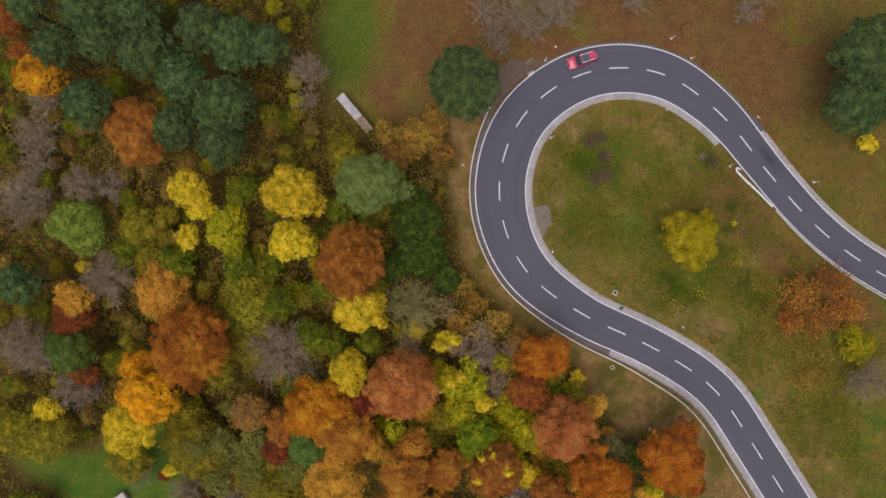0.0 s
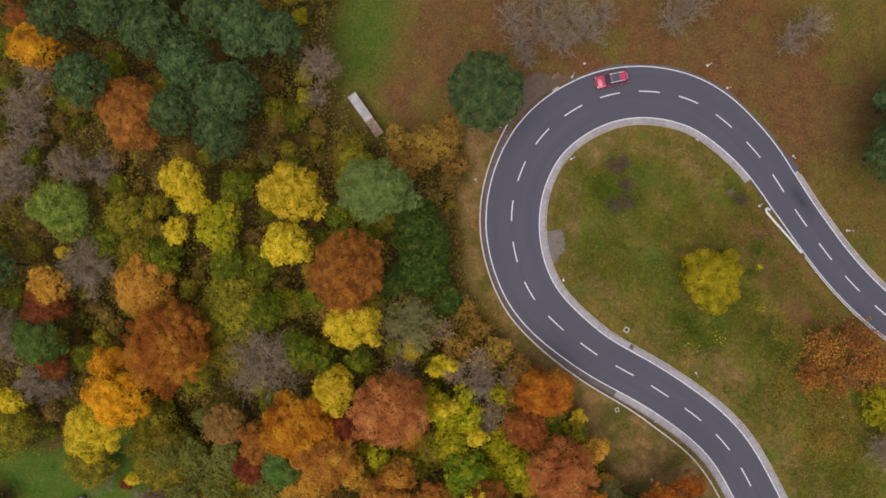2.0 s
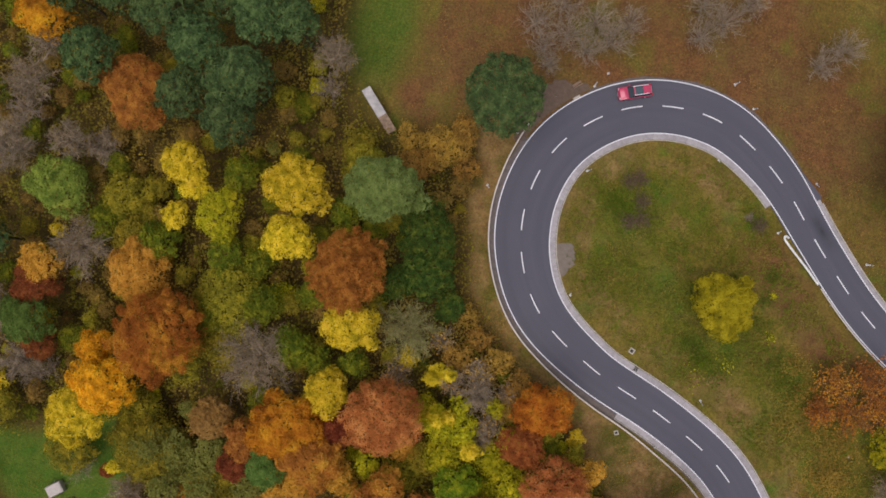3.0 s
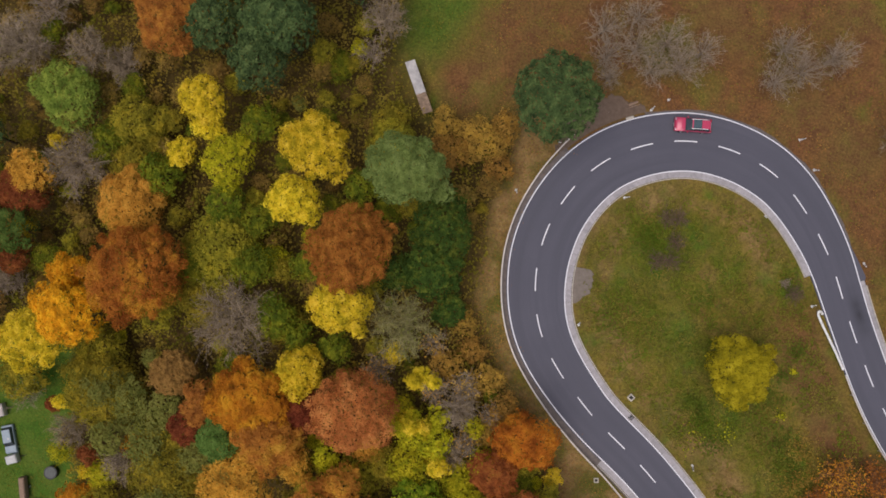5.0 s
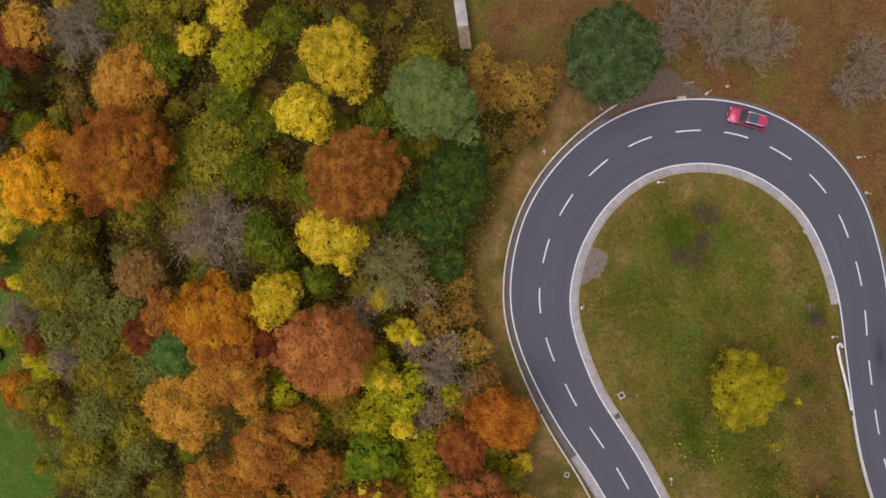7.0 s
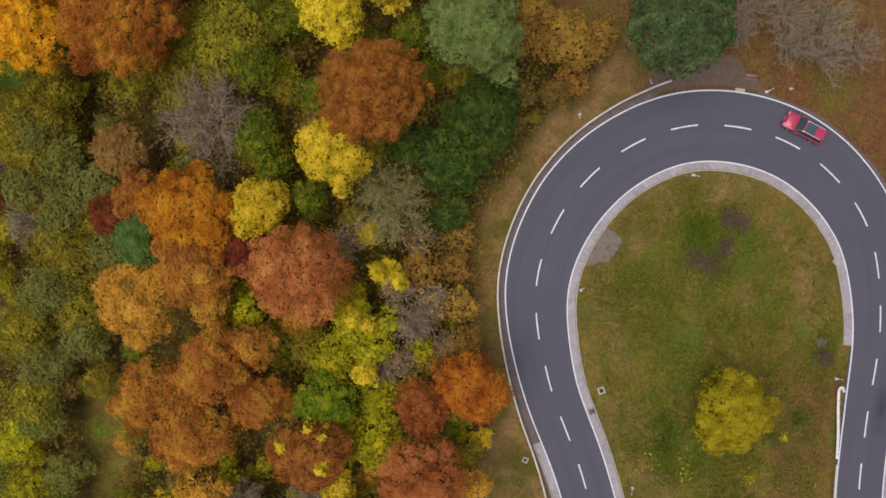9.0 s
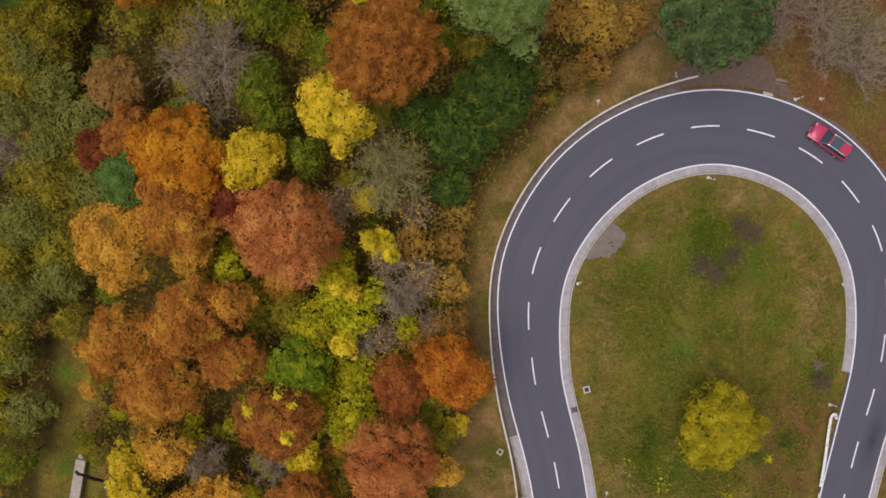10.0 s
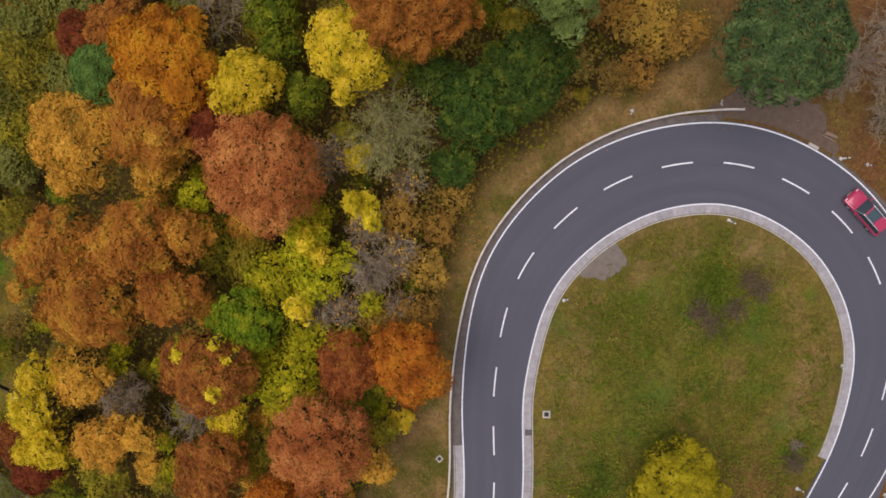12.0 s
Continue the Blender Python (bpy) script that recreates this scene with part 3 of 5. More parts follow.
def shoulder_strip(s, far, label):
    """The dusty strip between the outer edge line and the rail or the bank."""
    tagged(new("shoulder", ribbon(s, -width_out(s) - 0.15, far, -0.012, 0.2).mesh("shoulder", SHOULDER)), label, "shoulder", kind="structure")


q = np.arange(73.0, S1, 0.75)
shoulder_strip(q, -width_out(q) - np.interp(q, [73, 78, 100, 108, 114, S1], [0.75, 0.85, 0.85, 1.05, 1.2, 1.25]), "grey-brown dusty shoulder below the guard rail")
q = np.arange(33.0, 64.0, 0.75)
shoulder_strip(q, -width_out(q) - 0.42 - 0.1 * np.sin(q * 0.9) - 0.05 * np.sin(q * 3.1), "worn grey-brown shoulder at the foot of the bank")


gutter("gutter_inner", 32.2, S1, lambda s: width_in(s) + 0.08, lambda s: width_in(s) + 0.86, "pale concrete gutter along the inside of the bend")
gutter("gutter_valley", 113.4, S1, lambda s: -width_out(s) - 0.08, lambda s: -width_out(s) - 0.84, "pale concrete gutter beside the guard rail")
gutter("gutter_bank", S0, 29.5, lambda s: -width_out(s) - 0.08, lambda s: -width_out(s) - 0.62, "worn concrete gutter at the foot of the bank")


def lay_by():
    """Brown gravel between the bend and the trees."""
    s = np.linspace(63.6, 74.0, 90)
    w = 3.9 * np.sin(np.linspace(0.10, math.pi - 0.2, 90)) ** 0.9 + 0.3 * np.sin(s * 2.3) + 0.16 * np.sin(s * 7.1) + 0.1 * np.sin(s * 15.7 + 1)
    tagged(new("lay_by", ribbon(s, -width_out(s) - 0.5, -width_out(s) - 0.5 - np.maximum(w, 0.15), -0.02, 0.2).mesh("lay_by", GRAVEL)), "brown gravel lay-by beside the bend", "gravel", kind="structure")


lay_by()


def pad():
    s = np.linspace(86.3, 92.4, 16)
    w = np.interp(s, [86.3, 87.0, 89.0, 90.8, 91.4, 92.4], [2.0, 2.35, 2.5, 2.2, 1.4, 0.4]) + 0.12 * np.sin(s * 5)
    tagged(new("paved_pad", ribbon(s, width_in(s) + 1.04, width_in(s) + 1.04 + w, 0.01, 0.2).mesh("paved_pad", PADDING)), "small tan gravel pad behind the gutter", "gravel", kind="structure")


pad()

# ---------------------------------------------------------------- vegetation
def fold_quads(rng, pts, nrm, size, aspect=1.0, tilt=0.7, axis=None):
    """Small folded leaf clumps at the points, roughly facing along the normals."""
    n = len(pts)
    nn = nrm + rng.normal(0, tilt, (n, 3))
    nn /= np.linalg.norm(nn, axis=1)[:, None] + 1e-9
    if axis is None:
        a = np.cross(nn, rng.normal(0, 1, (n, 3)))
    else:
        a = axis + rng.normal(0, 0.35, (n, 3))
        a -= nn * np.sum(a * nn, 1)[:, None]
    a /= np.linalg.norm(a, axis=1)[:, None] + 1e-9
    b = np.cross(nn, a)
    s = (size * rng.uniform(0.6, 1.3, n))[:, None] * 0.5
    lift = nn * s * rng.uniform(0.1, 0.55, n)[:, None]
    v = np.stack([pts - a * s, pts + b * s * aspect + lift, pts + a * s * 1.1, pts - b * s * aspect + lift], 1).reshape(-1, 3)
    i = np.arange(n) * 4
    return v, np.stack([i, i + 1, i + 2, i + 3], 1)


def quad_mesh(name, v, f, material):
    me = bpy.data.meshes.new(name)
    me.from_pydata(v.tolist(), [], f.tolist())
    me.materials.append(material)
    me.update()
    return me


STYLE = {  # lobes, lobe size, leaf size, cover of the lobes, cover of the dome beneath, flatness, gaps
    "pine": (52, 0.20, 0.29, 2.6, 1.6, 0.85, 0.02),
    "palepine": (40, 0.22, 0.24, 3.2, 2.0, 0.7, 0.0),
    "copper": (58, 0.15, 0.19, 2.3, 2.6, 0.85, 0.04),
    "glowing": (150, 0.095, 0.19, 2.0, 2.6, 0.85, 0.0),
    "sunny": (28, 0.28, 0.23, 2.0, 1.3, 0.8, 0.05),
    "ember": (28, 0.28, 0.23, 2.0, 1.3, 0.8, 0.05),
    "sage": (24, 0.29, 0.24, 2.2, 1.2, 0.8, 0.11),
    "tawny": (18, 0.30, 0.25, 2.2, 0.8, 0.7, 0.16),
    "tan": (80, 0.12, 0.20, 1.6, 1.8, 0.8, 0.0),
    "beech": (150, 0.095, 0.19, 2.0, 2.6, 0.85, 0.0),
    "red": (22, 0.30, 0.22, 2.0, 1.3, 0.8, 0.04),
    "spruce": (34, 0.27, 0.22, 3.0, 1.6, 1.3, 0.0),
    "russet": (30, 0.27, 0.22, 2.1, 1.4, 0.8, 0.05),
    "orange": (28, 0.28, 0.23, 2.0, 1.3, 0.8, 0.05),
    "oak": (44, 0.20, 0.23, 2.1, 1.2, 0.7, 0.06),
    "golden": (34, 0.22, 0.23, 2.2, 1.1, 0.7, 0.10),
    "yellow": (34, 0.24, 0.23, 2.2, 1.2, 0.9, 0.075),
    "lime": (20, 0.30, 0.26, 2.3, 0.8, 0.8, 0.16),
    "mustard": (40, 0.19, 0.20, 2.1, 2.0, 0.75, 0.03),
    "green": (24, 0.29, 0.23, 2.2, 1.1, 0.8, 0.10),
    "dgreen": (40, 0.17, 0.26, 2.4, 1.0, 0.5, 0.12),
    "olive": (20, 0.30, 0.27, 2.4, 0.8, 0.7, 0.16),
    "willow": (24, 0.26, 0.27, 2.4, 0.8, 0.75, 0.16),
    "brush": (18, 0.30, 0.27, 2.1, 0.7, 0.7, 0.18),
    "deep": (20, 0.30, 0.27, 2.4, 0.8, 0.7, 0.15),
}


def crown_points(rng, R, H, lobes, lobe_size, leaf, cover, dome, flat, gaps, low):
    """Leaves on a crown: rounded lobes that rise from a dome, with an uneven outline, and a skirt of hanging leaves below."""
    Rv = min(max(R * flat, 0.30 * H), (H - low) * 0.55)
    cz = H - Rv
    ph1, ph2, ph3 = rng.uniform(0, 6.28, 3)
    dense = lobes >= 50

    def outline(a):
        if dense:  # a full crown with a nearly even rim
            return 1 + 0.05 * np.sin(a * 2 + ph1) + 0.04 * np.sin(a * 5 + ph2) + 0.02 * np.sin(a * 11 + ph3)
        return 1 + 0.12 * np.sin(a * 2 + ph1) + 0.09 * np.sin(a * 3 + ph2) + 0.05 * np.sin(a * 5 + ph3) + 0.05 * np.sin(a * 8 + ph1 + ph2) + 0.04 * np.sin(a * 13 + ph3 - ph1)

    k = np.arange(lobes) + 0.5
    phi = k * 2.39996 + rng.uniform(0, 0.7, lobes)
    reach = np.sqrt(k / lobes)
    rl = R * lobe_size * rng.uniform(0.6, 1.45, lobes)
    far = np.clip(R * outline(phi) * (1 + rng.normal(0, 0.07, lobes)) - rl * 0.55, 0.1, None) * reach
    c = np.stack([np.cos(phi) * far, np.sin(phi) * far, cz + Rv * np.sqrt(np.clip(1 - (0.92 * reach) ** 2, 0, 1)) - rl * rng.uniform(0.35, 0.75, lobes)], 1)
    keep = rng.uniform(0, 1, lobes) > 1.5 * gaps
    c, rl = c[keep], rl[keep]

    def lay(x, y):
        """Heights and normals of the crown's upper face; far below where there is none."""
        a, r = np.arctan2(y, x), np.hypot(x, y)
        u = r / (R * outline(a))
        z = np.where(u < 0.90 + rng.normal(0, 0.05, len(x)), cz + 0.93 * Rv * np.sqrt(np.clip(1 - (u / 0.98) ** 2, 0, 1)), -1e3)
        d = np.stack([x / R, y / R, np.sqrt(np.clip(1.15 - u ** 2, 0.06, 1))], 1)
        for j in range(len(rl)):
            dx, dy = x - c[j, 0], y - c[j, 1]
            g = rl[j] ** 2 - dx * dx - dy * dy
            up = np.sqrt(np.clip(g, 0, None))
            hit = (g > 0) & (c[j, 2] + up > z)
            z = np.where(hit, c[j, 2] + up, z)
            d = np.where(hit[:, None], 0.55 * d + 0.45 * np.stack([dx, dy, up], 1) / rl[j], d)
        ok = z > -100
        d = d[ok] / np.linalg.norm(d[ok], axis=1)[:, None]
        return np.stack([x, y, z], 1)[ok], d

    # broad leaf clumps, evenly spread, close the crown; single sprays lie over them
    h = 1.1 * leaf
    w = np.arange(-1.25 * R, 1.25 * R, h)
    gx, gy = (v.ravel() for v in np.meshgrid(w, w))
    b, bd = lay(gx + rng.uniform(-0.35, 0.35, len(gx)) * h, gy + rng.uniform(-0.35, 0.35, len(gx)) * h)
    thin = rng.uniform(0, 1, len(b)) > 4 * gaps
    b, bd = b[thin] - bd[thin] * (0.45 * leaf), bd[thin]
    n = int(1.9 * cover * math.pi * R * R / (leaf * leaf))
    a, r = rng.uniform(0, 2 * math.pi, n), R * 1.15 * np.sqrt(rng.uniform(0, 1, n))
    p, d = lay(np.cos(a) * r, np.sin(a) * r)
    p = p + d * (leaf * rng.normal(0.0, 0.35 + 5 * gaps, len(p)))[:, None]
    m = int(0.4 * dome * math.pi * R * R / (leaf * leaf))
    e = rng.normal(0, 1, (m, 3))
    e[:, 2] = e[:, 2] * 0.5 - 0.1
    e /= np.linalg.norm(e, axis=1)[:, None]
    r2 = R * 0.93 * outline(np.arctan2(e[:, 1], e[:, 0])) * rng.uniform(0.8, 1.05, m)
    q = np.stack([e[:, 0] * r2, e[:, 1] * r2, cz + e[:, 2] * Rv * rng.uniform(0.8, 1.0, m)], 1)
    return np.concatenate([p, b, q]), np.concatenate([d, bd, e]), np.r_[np.full(len(p), leaf), np.full(len(b), 2.6 * leaf), np.full(m, 1.6 * leaf)], c, rl


def limbs(rng, H, R, tips, thick, sides=6):
    """A tapered trunk and limbs that reach towards the tips."""
    g = Geo()
    lean = rng.normal(0, 0.03 * H, 2)
    top = Vector((lean[0], lean[1], H * 0.82))
    mid = Vector((lean[0] * 0.3, lean[1] * 0.3, H * 0.4))
    g.tube([(0, 0, -0.6), (0, 0, 0.3), mid, top], [thick * 1.5, thick, thick * 0.75, thick * 0.2], sides + 2)
    for tip in tips:
        t = Vector(tip)
        u = rng.uniform(0.45, 0.85)
        base = mid.lerp(top, (u - 0.45) / 0.4) if u > 0.45 else mid
        if (t - base).length > 0.3:
            bend = base.lerp(t, 0.5) + Vector((0, 0, 0.12 * R))
            g.tube([base, bend, t], [thick * 0.42, thick * 0.25, thick * 0.06], 5)
    return g


NAME_OF = {"copper": "beech_tree", "pine": "pine_tree", "palepine": "pine_tree", "spruce": "spruce_tree", "beech": "beech_tree", "russet": "maple_tree", "red": "maple_tree", "orange": "maple_tree",
           "oak": "oak_tree", "golden": "oak_tree", "yellow": "maple_tree", "lime": "hazel_bush", "mustard": "round_bush",
           "green": "ash_tree", "glowing": "beech_tree", "sunny": "maple_tree", "ember": "maple_tree", "sage": "ash_tree", "tan": "hornbeam_tree", "dgreen": "bramble_bush", "olive": "hazel_bush",
           "willow": "willow_bush", "brush": "thorn_bush", "tawny": "thorn_bush", "deep": "elder_bush"}


def leafy(kind, x, y, R, H, label, seed, group=""):
    rng = np.random.default_rng(seed)
    st = STYLE[kind]
    low = H * (0.05 if H < 7.5 else 0.14)
    p, d, size, c, rl = crown_points(rng, R, H, *st, low)
    t = thing(NAME_OF[kind], pose(x, y, surface(x, y), 0, 0, rng.uniform(0, 360)), label, "bush" if "bush" in NAME_OF[kind] else "tree", group)
    tips = c[rng.choice(len(c), min(len(c), 7), replace=False)]
    part("trunk", limbs(rng, H, R, tips, 0.04 + 0.014 * H), BARK, t, smooth=True)
    ax = None
    if kind in ("beech", "copper", "glowing"):  # sprays that point outwards over the dome
        ax = p - np.array([0, 0, H * 0.35])
        ax /= np.linalg.norm(ax, axis=1)[:, None]
        ax[:, 2] -= 0.6
    v, f = fold_quads(rng, p, d, size, {"pine": 0.65, "palepine": 0.65, "spruce": 0.6, "beech": 0.5, "copper": 0.5, "glowing": 0.5}.get(kind, 0.75), 0.34, ax)
    part("crown", quad_mesh("crown", v, f, LEAF[kind]), None, t)
    return t


def bare(x, y, R, H, label, seed, material, dense=1.0, leaves=None, name="bare_tree", share=0.5):
    """A leafless crown: forking limbs and a haze of fine twigs."""
    rng = np.random.default_rng(seed)
    R = R * 0.95
    t = thing(name, pose(x, y, surface(x, y), 0, 0, rng.uniform(0, 360)), label, "bush" if "bush" in name or "shrub" in name else "tree")
    n1 = 22
    low, fine = (0.25, 0.7) if H < 7 else (0.45, 1.0)
    trunk, twigs = Geo(), Geo()
    trunk.tube([(0, 0, -0.6), (0, 0, H * 0.25), (0.1, 0.05, H * 0.8)], [0.05 + 0.018 * H, 0.03 + 0.012 * H, 0.03], 7)
    haze = []
    for k in range(n1):
        a, u = 2.4 * k + rng.uniform(-0.3, 0.3), 0.15 + 0.85 * math.sqrt((k + 0.5) / n1)
        r = R * u * rng.uniform(0.8, 1.08)
        tip = Vector((math.cos(a) * r, math.sin(a) * r, H * (1.0 - 0.38 * u * u) * rng.uniform(0.93, 1.0)))
        base = Vector((0, 0, H * (low + 0.25 * (1 - u))))
        bend = base.lerp(tip, 0.55) + Vector((0, 0, -0.05 * R)) + Vector(rng.normal(0, 0.05 * R, 3))
        trunk.tube([base, bend, tip], [0.02 + 0.006 * H, 0.016 + 0.003 * H, 0.015], 5)
        for j in range(int(24 * dense)):
            w = rng.uniform(0.25, 1.0)
            p0 = base.lerp(bend, w * 2) if w < 0.5 else bend.lerp(tip, w * 2 - 1)
            out = Vector((p0.x, p0.y, 0))
            out = (out.normalized() if out.length > 0.01 else Vector((1, 0, 0))) * rng.uniform(0.0, 0.8) + Vector(rng.normal(0, 0.7, 3)) + Vector((0, 0, 0.6))
            ln = R * rng.uniform(0.12, 0.30)
            p1 = p0 + out.normalized() * ln
            p2 = p1 + (out.normalized() + Vector(rng.normal(0, 0.6, 3))).normalized() * ln * 0.7
            twigs.twig([p0, p1, p2], 0.030 * fine)
            for _ in range(2):
                q = p0.lerp(p1, rng.uniform(0.4, 1)) if rng.uniform() < 0.4 else p1.lerp(p2, rng.uniform(0, 1))
                e = q + (out.normalized() + Vector(rng.normal(0, 0.9, 3))).normalized() * ln * 0.55
                twigs.twig([q, e], 0.024 * fine)
                haze += [q.lerp(e, float(rng.uniform(0, 1)))[:]]
    part("trunk", trunk, material, t)
    part("twig_crown", twigs, material, t)
    if leaves:
        h = np.array(haze)
        h = h[rng.uniform(0, 1, len(h)) < share]
        if share >= 1.0:
            h = np.concatenate([h, h + rng.normal(0, 0.25, h.shape)])
        v, f = fold_quads(rng, h, np.tile([0, 0, 1.0], (len(h), 1)), 0.26 if share >= 1.0 else 0.22)
        part("crown", quad_mesh("crown", v, f, LEAF[leaves]), None, t, "last thin leaves")
    return t


PINE = [(-52.0, 20.7, 4.1, 17), (-56.6, 29.1, 3.6, 17), (-49.5, 29.8, 3.8, 17), (-42.4, 28.0, 4.8, 17), (-44.2, 33.8, 4.6, 17), (-34.1, 31.1, 4.1, 17), (-29.0, 28.9, 4.3, 17), (-24.1, 28.4, 3.1, 17), (-30.7, 20.0, 4.9, 17), (-38.4, 17.3, 3.8, 17),
        (-31.4, 14.8, 4.0, 17), (-52.1, 34.4, 4.0, 17), (-61.0, 35.2, 3.4, 17), (-37.2, 24.2, 4.1, 17), (3.4, 23.2, 5.2, 15), (-67.2, -6.6, 3.8, 13), (59.8, 21.5, 4.7, 12), (60.9, 28.6, 5.2, 13)]
SPRUCE = [(-19.3, -29.8, 2.9, 14.5), (-58.9, -17.3, 3.5, 12)]
DARK_RED = [(-11.3, -23.3, 2.8, 11), (11.9, -57.4, 2.6, 7), (-24.3, -31.4, 2.6, 11), (-37.9, -43.0, 1.5, 5), (-45.3, -38.5, 1.1, 5), (8.4, -56.2, 2.9, 8), (-58.6, -11.5, 3.6, 11), (-57.4, -20.6, 2.6, 9)]
SMALL = [(-37.1, -49.8, 2.6, 5)]
TAN_TREE = [(-29.4, -26.4, 3.1, 9)]
WHITISH = [(12.9, -37.8, 3.2, 9), (-60.0, -26.6, 2.6, 5), (-63.5, 23.0, 3.4, 8), (-66.0, 13.5, 3.6, 8), (-66.5, -19.5, 3.8, 8), (-57.5, -24.8, 2.4, 6), (-50.2, -39.0, 3.0, 5), (-20.5, 22.5, 2.6, 6)]
BEECH = [(-12.4, -2.0, 5.3, 16)]
GLOWING = [(-37.3, -15.3, 6.3, 16)]
COPPER = [(-4.9, -19.6, 5.2, 16), (18.5, -25.4, 4.6, 14)]
RUSSET = [(-45.9, 17.3, 5.0, 14), (-23.3, -27.8, 3.0, 11.4), (13.6, -20.6, 3.0, 11), (9.0, -32.2, 4.0, 14), (-67.5, 34.8, 2.5, 10.5), (-66.0, 30.0, 2.0, 9), (17.0, -36.4, 3.4, 12)]
ORANGE = [(-17.4, -24.2, 4.9, 14.6), (-31.2, -38.6, 2.0, 6), (-61.2, 25.7, 3.5, 12.7)]
SUNNY = [(-44.0, -23.5, 4.2, 15), (-47.7, -19.4, 2.7, 10.8)]
EMBER = [(15.5, -15.8, 3.9, 10), (34.7, -30.5, 4.9, 11), (24.1, -33.7, 4.8, 12)]
GOLDEN = [(-15.3, -35.0, 4.6, 14.5), (-43.8, -7.6, 5.1, 9), (-57.7, -8.8, 3.0, 12), (11.5, -46.7, 3.0, 10), (12.3, -42.7, 1.8, 10), (4.8, -46.6, 2.9, 10), (-10.0, -29.7, 2.7, 11)]
YELLOW = [(-21.1, 7.9, 4.3, 14.3), (-21.6, 0.8, 3.4, 12.4), (-38.3, 8.5, 3.1, 11.8), (-37.2, 5.7, 2.1, 9), (-39.7, 1.3, 2.0, 8), (-11.2, -9.0, 3.6, 14), (-13.0, -18.6, 3.2, 12.1), (-47.7, -28.6, 4.4, 14), (-63.8, -27.1, 2.2, 9), (13.9, -33.6, 2.0, 10), (2.9, -49.6, 2.1, 12), (6.0, -51.4, 2.4, 12.5), (9.7, -51.4, 2.1, 12), (9.0, -53.8, 1.7, 11.5)]
YBUSH = [(-3.1, -12.5, 1.5, 5), (1.6, -20.1, 1.9, 7), (65.2, 16.8, 1.4, 3), (21.4, -19.5, 1.2, 4), (33.9, -36.2, 1.5, 4), (-58.4, -17.1, 1.6, 7), (-59.2, -3.9, 1.2, 5), (1.5, -13.9, 1.6, 6), (6.8, -22.5, 1.6, 6), (-37.4, -45.4, 1.1, 5), (-43.8, -37.3, 1.2, 6)]
LIME = [(5.0, -17.5, 1.5, 7.5), (12.2, -20.5, 1.7, 6.5), (10.8, -24.5, 1.8, 7.5), (9.6, -16.8, 1.3, 7.5), (-34.7, -44.4, 2.1, 6), (-32.5, 2.5, 3.7, 10), (63.6, -13.8, 2.9, 4), (-15.8, -62.0, 3.1, 6), (-10.8, -66.4, 2.8, 5), (-22.4, -7.0, 1.9, 6), (10.3, -30.5, 2.8, 9)]
SAGE = [(-57.3, 2.6, 4.4, 11)]
GREEN = [(6.1, -27.9, 3.1, 11)]
BRAMBLE = [(-3.4, 4.9, 4.4, 7), (-2.5, -1.0, 3.8, 7), (-6.4, -2.8, 2.6, 6), (1.4, -4.8, 2.2, 5), (29.3, -31.5, 2.6, 5)]
BARE = [(-65.7, 17.6, 4.4, 8), (-53.2, 9.6, 3.2, 7), (-23.5, -16.0, 6.1, 12), (-19.5, 26.3, 3.3, 12), (-66.9, 7.0, 5.4, 12), (-52.6, -5.4, 4.7, 12), (-57.0, 9.6, 3.6, 12), (7.0, -15.6, 2.8, 9), (8.4, -21.7, 2.4, 8), (-67.3, -16.3, 5.0, 12), (-59.5, -23.8, 3.3, 12), (65.5, -19.1, 4.2, 6), (8.3, -44.1, 2.9, 9), (-31.9, -40.7, 3.5, 9), (-41.4, -40.8, 3.0, 7)]
BARE_OLIVE = [(-3.3, -8.4, 4.6, 12), (25.6, -30.2, 3.4, 8)]
PALE = [(14.0, 33.6, 2.8, 3.6), (17.2, 35.2, 3.0, 3.8), (11.2, 35.4, 3.0, 3.8), (14.6, 37.6, 3.2, 4), (8.2, 33.2, 2.6, 3.4), (6.4, 36.4, 3.0, 4), (10.0, 39.4, 3.0, 4), (19.4, 38.2, 2.6, 3.6), (29.4, 38.0, 2.8, 3.8), (32.2, 40.4, 3.0, 4),
        (29.0, 42.4, 2.8, 4), (35.2, 43.6, 2.8, 4), (46.6, 37.0, 2.8, 3.6), (49.2, 39.6, 2.8, 3.6), (9.4, 30.8, 1.8, 2.6)]
AMBER = [(55.2, -6.0, 3.4, 4), (60.4, -4.8, 3.8, 4), (58.6, -9.8, 3.6, 4), (54.0, -10.2, 2.6, 3.5), (63.0, -8.6, 2.8, 3.5)]
OLIVE = [(-14.6, 14.9, 3.0, 5.0), (-38.4, -32.7, 5.5, 8.7), (-66.7, -31.6, 5.8, 8.9), (-50.8, -36.7, 3.4, 6.4), (-26.2, -38.2, 5.4, 8.7), (-28.6, -8.5, 5.3, 8.7), (-18.8, -14.5, 3.5, 6.8), (-48.2, 2.8, 4.1, 7.3), (-13.5, 12.6, 3.0, 6.3), (-45.5, -1.7, 3.7, 6.8),
         (-0.9, -28.2, 3.2, 6.4), (-6.2, -32.2, 3.5, 6.8), (18.2, -33.6, 2.9, 6.2), (-30.0, -15.9, 3.6, 6.8), (-40.7, -28.5, 3.7, 6.8), (-35.7, -18.9, 3.6, 6.8), (14.4, -49.4, 2.6, 8), (1.9, -25.7, 2.7, 7.7), (-22.8, -50.4, 3.3, 7.7), (-19.7, -44.0, 3.3, 7.7), (-17.1, -55.4, 3.3, 7.7)]
